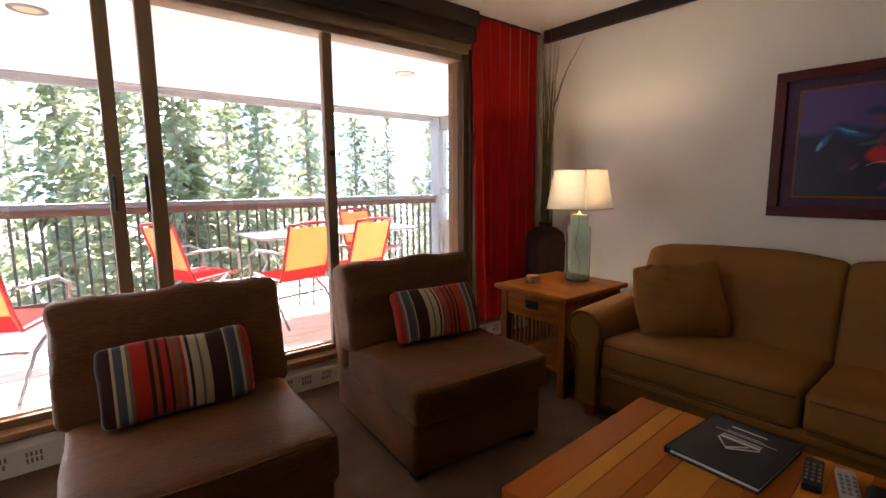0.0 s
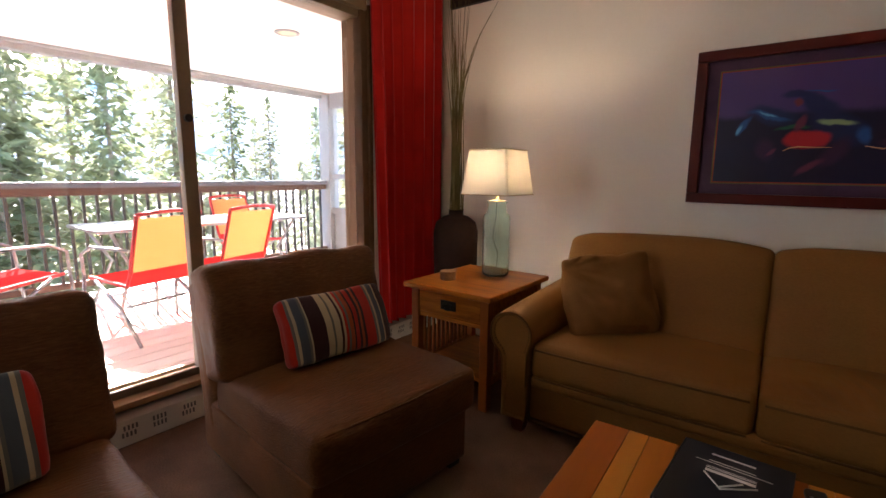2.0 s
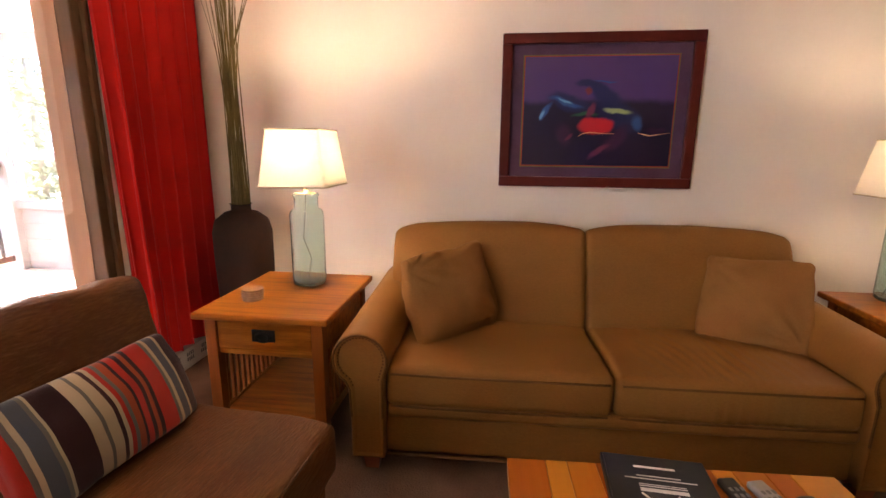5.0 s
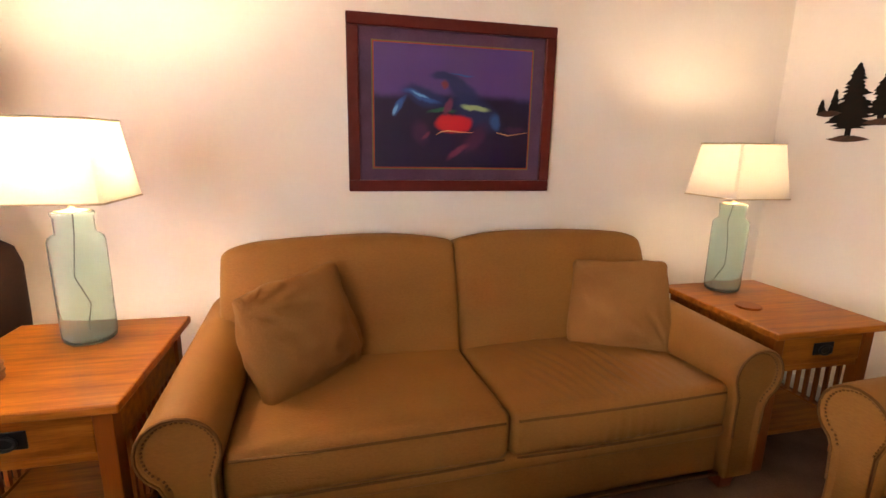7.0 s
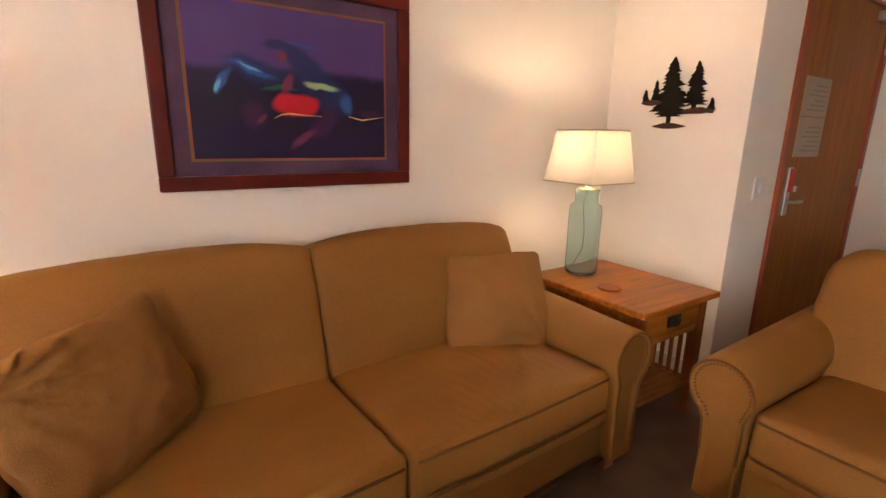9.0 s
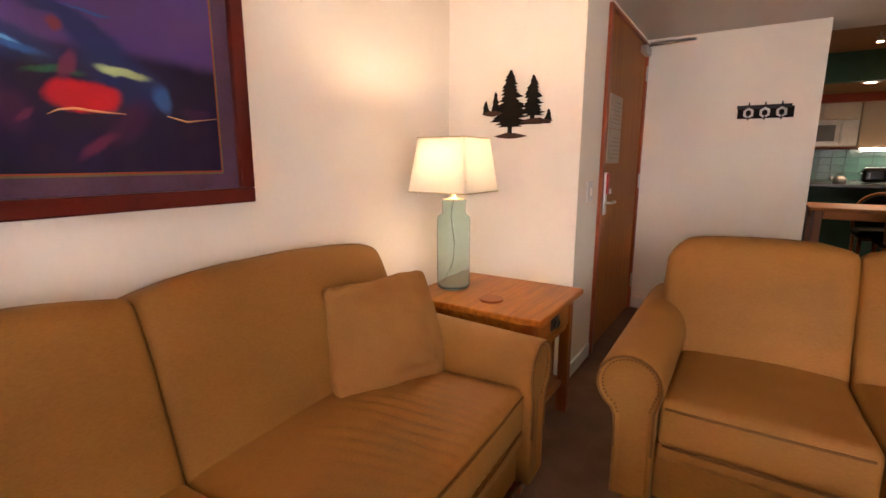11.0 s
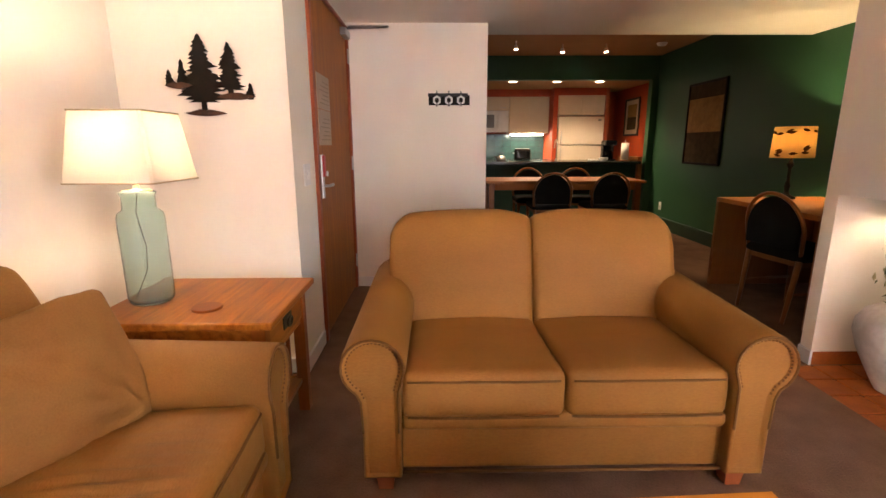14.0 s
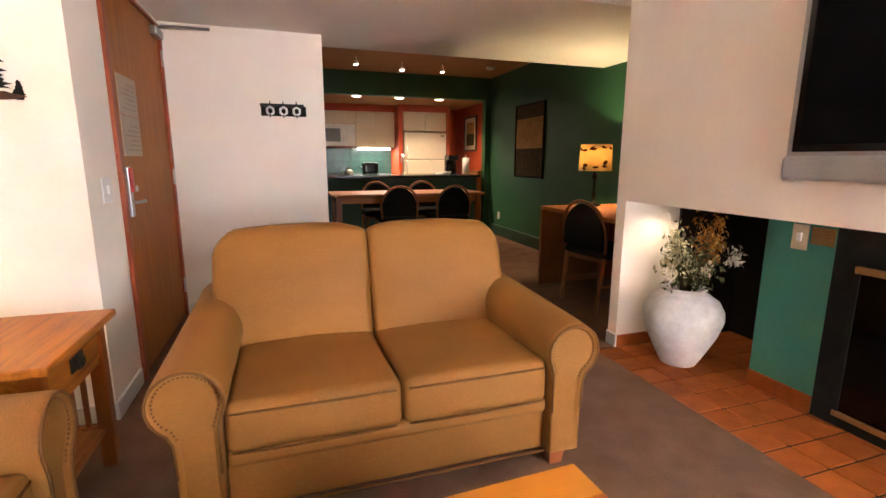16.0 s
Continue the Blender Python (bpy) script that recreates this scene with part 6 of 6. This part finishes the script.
def patio_chair(m):
    c = thing("patio_chair", "red-framed patio chair with orange mesh sling and metal arms", "chair", "patio chairs", m)
    w = 0.235

    def sheet(a, b, thick=0.006):
        """A sling panel between two points (y, z)."""
        bm = bmesh.new()
        bmesh.ops.create_cube(bm, size=1)
        d = Vector((0, b[0] - a[0], b[1] - a[1]))
        mid = Vector((0, (a[0] + b[0]) / 2, (a[1] + b[1]) / 2))
        rot = Matrix.Rotation(math.atan2(d.z, d.y), 4, "X")
        return moved(bm, Matrix.Translation(mid) @ rot @ Matrix.Diagonal((2 * w - 0.02, d.length, thick, 1)))

    part("back_sling", sheet((0.19, 0.50), (0.31, 0.875)), M_SLING, c, "orange mesh back")
    part("back_lower_sling", sheet((0.17, 0.40), (0.19, 0.50)), M_SLINGRED, c, "red mesh strip")
    part("seat_sling", sheet((-0.26, 0.43), (0.17, 0.40)), M_SLINGRED, c, "red mesh seat")
    for sx in (-1, 1):
        part("side_rail", tube([(sx * w, -0.26, 0.43), (sx * w, 0.15, 0.40), (sx * w, 0.20, 0.50), (sx * w, 0.32, 0.90)], 0.014, 8), M_REDFRAME, c, "red tube")
        part("arm", tube([(sx * (w + 0.03), 0.25, 0.66), (sx * (w + 0.04), 0.1, 0.665), (sx * (w + 0.04), -0.15, 0.66), (sx * (w + 0.04), -0.27, 0.60), (sx * (w + 0.03), -0.28, 0.45)], 0.012, 8), M_GREYMETAL, c)
        part("front_leg", tube([(sx * (w + 0.03), -0.28, 0.45), (sx * (w + 0.035), -0.30, 0.2), (sx * (w + 0.035), -0.31, 0.0)], 0.012, 8), M_GREYMETAL, c)
        part("back_leg", tube([(sx * (w + 0.03), -0.15, 0.42), (sx * (w + 0.035), 0.12, 0.25), (sx * (w + 0.035), 0.30, 0.0)], 0.012, 8), M_GREYMETAL, c)
    part("top_bar", tube([(-w, 0.32, 0.90), (-w * 0.5, 0.325, 0.912), (0, 0.327, 0.917), (w * 0.5, 0.325, 0.912), (w, 0.32, 0.90)], 0.014, 8), M_REDFRAME, c)
    part("cross_bar", tube([(-w, 0.12, 0.25), (w, 0.12, 0.25)], 0.010, 6), M_GREYMETAL, c)
    return c


pc = patio_chair(pose(2.05, 4.65, 0, 0, 0, 193))
copy_thing(pc, pose(2.70, 4.70, 0, 0, 0, 195))
copy_thing(pc, pose(1.35, 5.25, 0, 0, 0, 112))
copy_thing(pc, pose(3.55, 5.80, 0, 0, 0, 10))
copy_thing(pc, pose(0.05, 4.35, 0, 0, 0, 150))
ot = thing("patio_table", "oblong glass-topped metal patio table", "table", "", pose(2.85, 5.45, 0))
part("tabletop", box(-0.95, 0.95, -0.36, 0.36, 0.71, 0.725, 0.005), M_TABLETOP, ot)
part("rim", tube([(-0.95, -0.36, 0.715), (0.95, -0.36, 0.715), (0.95, 0.36, 0.715), (-0.95, 0.36, 0.715)], 0.014, 8, closed=True), M_GREYMETAL, ot)
for sx in (-1, 1):
    for sy in (-1, 1):
        part("leg", tube([(sx * 0.85, sy * 0.30, 0.71), (sx * 0.70, sy * 0.20, 0.4), (sx * 0.84, sy * 0.32, 0.0)], 0.014, 8), M_GREYMETAL, ot)

# ---- outside: ground, trees and mountain ----
g = bmesh.new()
bmesh.ops.create_grid(g, x_segments=60, y_segments=60, size=1)
for v in g.verts:
    x, y = v.co.x * 1800, v.co.y * 1800
    r = math.hypot(x, y)
    v.co = Vector((x, y, -7.5 + (0.6 * noise.noise(Vector((x, y, 0)) * 0.05) if r < 400 else 0)))
solid("ground", g, M_SNOW, "patchy snow-covered ground", "ground", smooth=True)


def ridge(name, dist, height, seed, label):
    bm = bmesh.new()
    rows = []
    for j in range(9):
        u = j / 8
        row = []
        for i in range(90):
            a = radians(-75 + 150 * i / 89)
            h = height * (0.55 + 0.45 * noise.noise(Vector((i * 0.055, seed, 0))) + 0.18 * noise.noise(Vector((i * 0.2, seed, 3)))) * u
            d = dist * (1 + 0.55 * u) + 14 * noise.noise(Vector((i * 0.3, j * 0.8, seed)))
            row.append(bm.verts.new((d * math.sin(a), d * math.cos(a), -8 + h + 6 * noise.noise(Vector((i * 0.5, j, seed))) * u)))
        rows.append(row)
    for a, b in zip(rows, rows[1:]):
        for i in range(89):
            bm.faces.new((a[i], a[i + 1], b[i + 1], b[i]))
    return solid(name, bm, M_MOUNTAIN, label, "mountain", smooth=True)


ridge("backdrop_mountain", 420, 190, 2.0, "forested mountain ridge with distance haze painted in as pale blue")


def conifer_mesh(h, r, n, seed, bare=0.12):
    """Trunk and crown of a conifer: drooping boughs of needle sprays round a tapered stem."""
    rng = random.Random(seed)
    trunk = tube([(0, 0, 0), (0.05 * h * 0.02, 0, h * 0.4), (0, 0.03, h * 0.97)], [0.009 * h, 0.006 * h, 0.0015 * h], 8)
    crown = bmesh.new()
    for k in range(n):
        u = bare + (1 - bare) * (k / n) ** 0.92
        z = h * u
        reach = r * (1 - u) ** 0.75 * rng.uniform(0.45, 1.1) + 0.12
        a = k * 2.39996 + rng.uniform(-0.5, 0.5)
        ca, sa = math.cos(a), math.sin(a)
        droop = rng.uniform(0.1, 0.45) * reach
        steps = max(3, int(reach / 0.20))
        for s in range(steps):
            t = (s + 0.6) / steps
            c = Vector((ca * reach * t, sa * reach * t, z - droop * t * t))
            for q in range(4):
                off = rng.uniform(-1, 1) * 0.30 * reach * (1.1 - t) + rng.uniform(-0.08, 0.08)
                p = c + Vector((-sa * off, ca * off, rng.uniform(-0.16, 0.08)))
                size = rng.uniform(0.13, 0.29) * (0.7 + 0.02 * h)
                rot = Euler((rng.uniform(-0.9, 0.9), rng.uniform(-0.6, 0.9), a + rng.uniform(-1.0, 1.0))).to_matrix()
                pts = [rot @ (Vector(w) * size) + p for w in ((-0.6, 0.0, 0), (0.1, 0.42, 0.05), (1.1, 0, -0.1), (0.1, -0.42, 0.05))]
                v = [crown.verts.new(w) for w in pts]
                crown.faces.new(v)
    return trunk, crown


kinds = []
for h, r, n, seed, mt in ((17, 3.6, 135, 1, M_NEEDLE), (14, 3.0, 100, 2, M_NEEDLE2), (20, 3.5, 140, 3, M_NEEDLE2), (11, 2.7, 85, 4, M_NEEDLE2)):
    kinds.append((h, r, n, seed, mt))
rng = random.Random(5)
trees = []
for h, r, n, seed, mt in kinds:
    t = thing("conifer", "tall sunlit conifer with uneven drooping boughs", "tree", "conifers beyond the balcony", pose(-4 + 5 * len(trees), 22 + 3 * len(trees), -7.5))
    tr, cr_ = conifer_mesh(h, r, n, seed)
    part("trunk", tr, M_BARK, t)
    part("crown", cr_, mt, t)
    trees.append(t)
for k in range(38):
    a = radians(-35 + 105 * (k + rng.uniform(-0.4, 0.4)) / 46)
    d = rng.choice((17, 22, 27, 33, 40, 48)) + rng.uniform(-2, 2)
    copy_thing(trees[k % 4], pose(d * math.sin(a), d * math.cos(a), -7.5 + rng.uniform(-0.8, 0.4), 0, 0, rng.uniform(0, 360)) @ Matrix.Diagonal((*[rng.uniform(0.75, 1.1)] * 2, rng.uniform(0.7, 1.08), 1)))

# ---- hearth tiles ----
me = None
for i in range(7):
    for j in range(16):
        x, y = 0.076 - 0.1585 * i, -0.970 + 0.1585 * j
        if y > 1.38 or x < -0.98:
            continue
        if me is None:
            b0 = part("tile", box(-0.0745, 0.0745, -0.0745, 0.0745, -0.012, 0.0, 0.003, 1), M_TILE, hearth, m=pose(x, y, 0))
            me = b0.data
        else:
            o = new("tile", me)
            o.parent, o.location = hearth, (x, y, rng.uniform(-0.0012, 0.0))
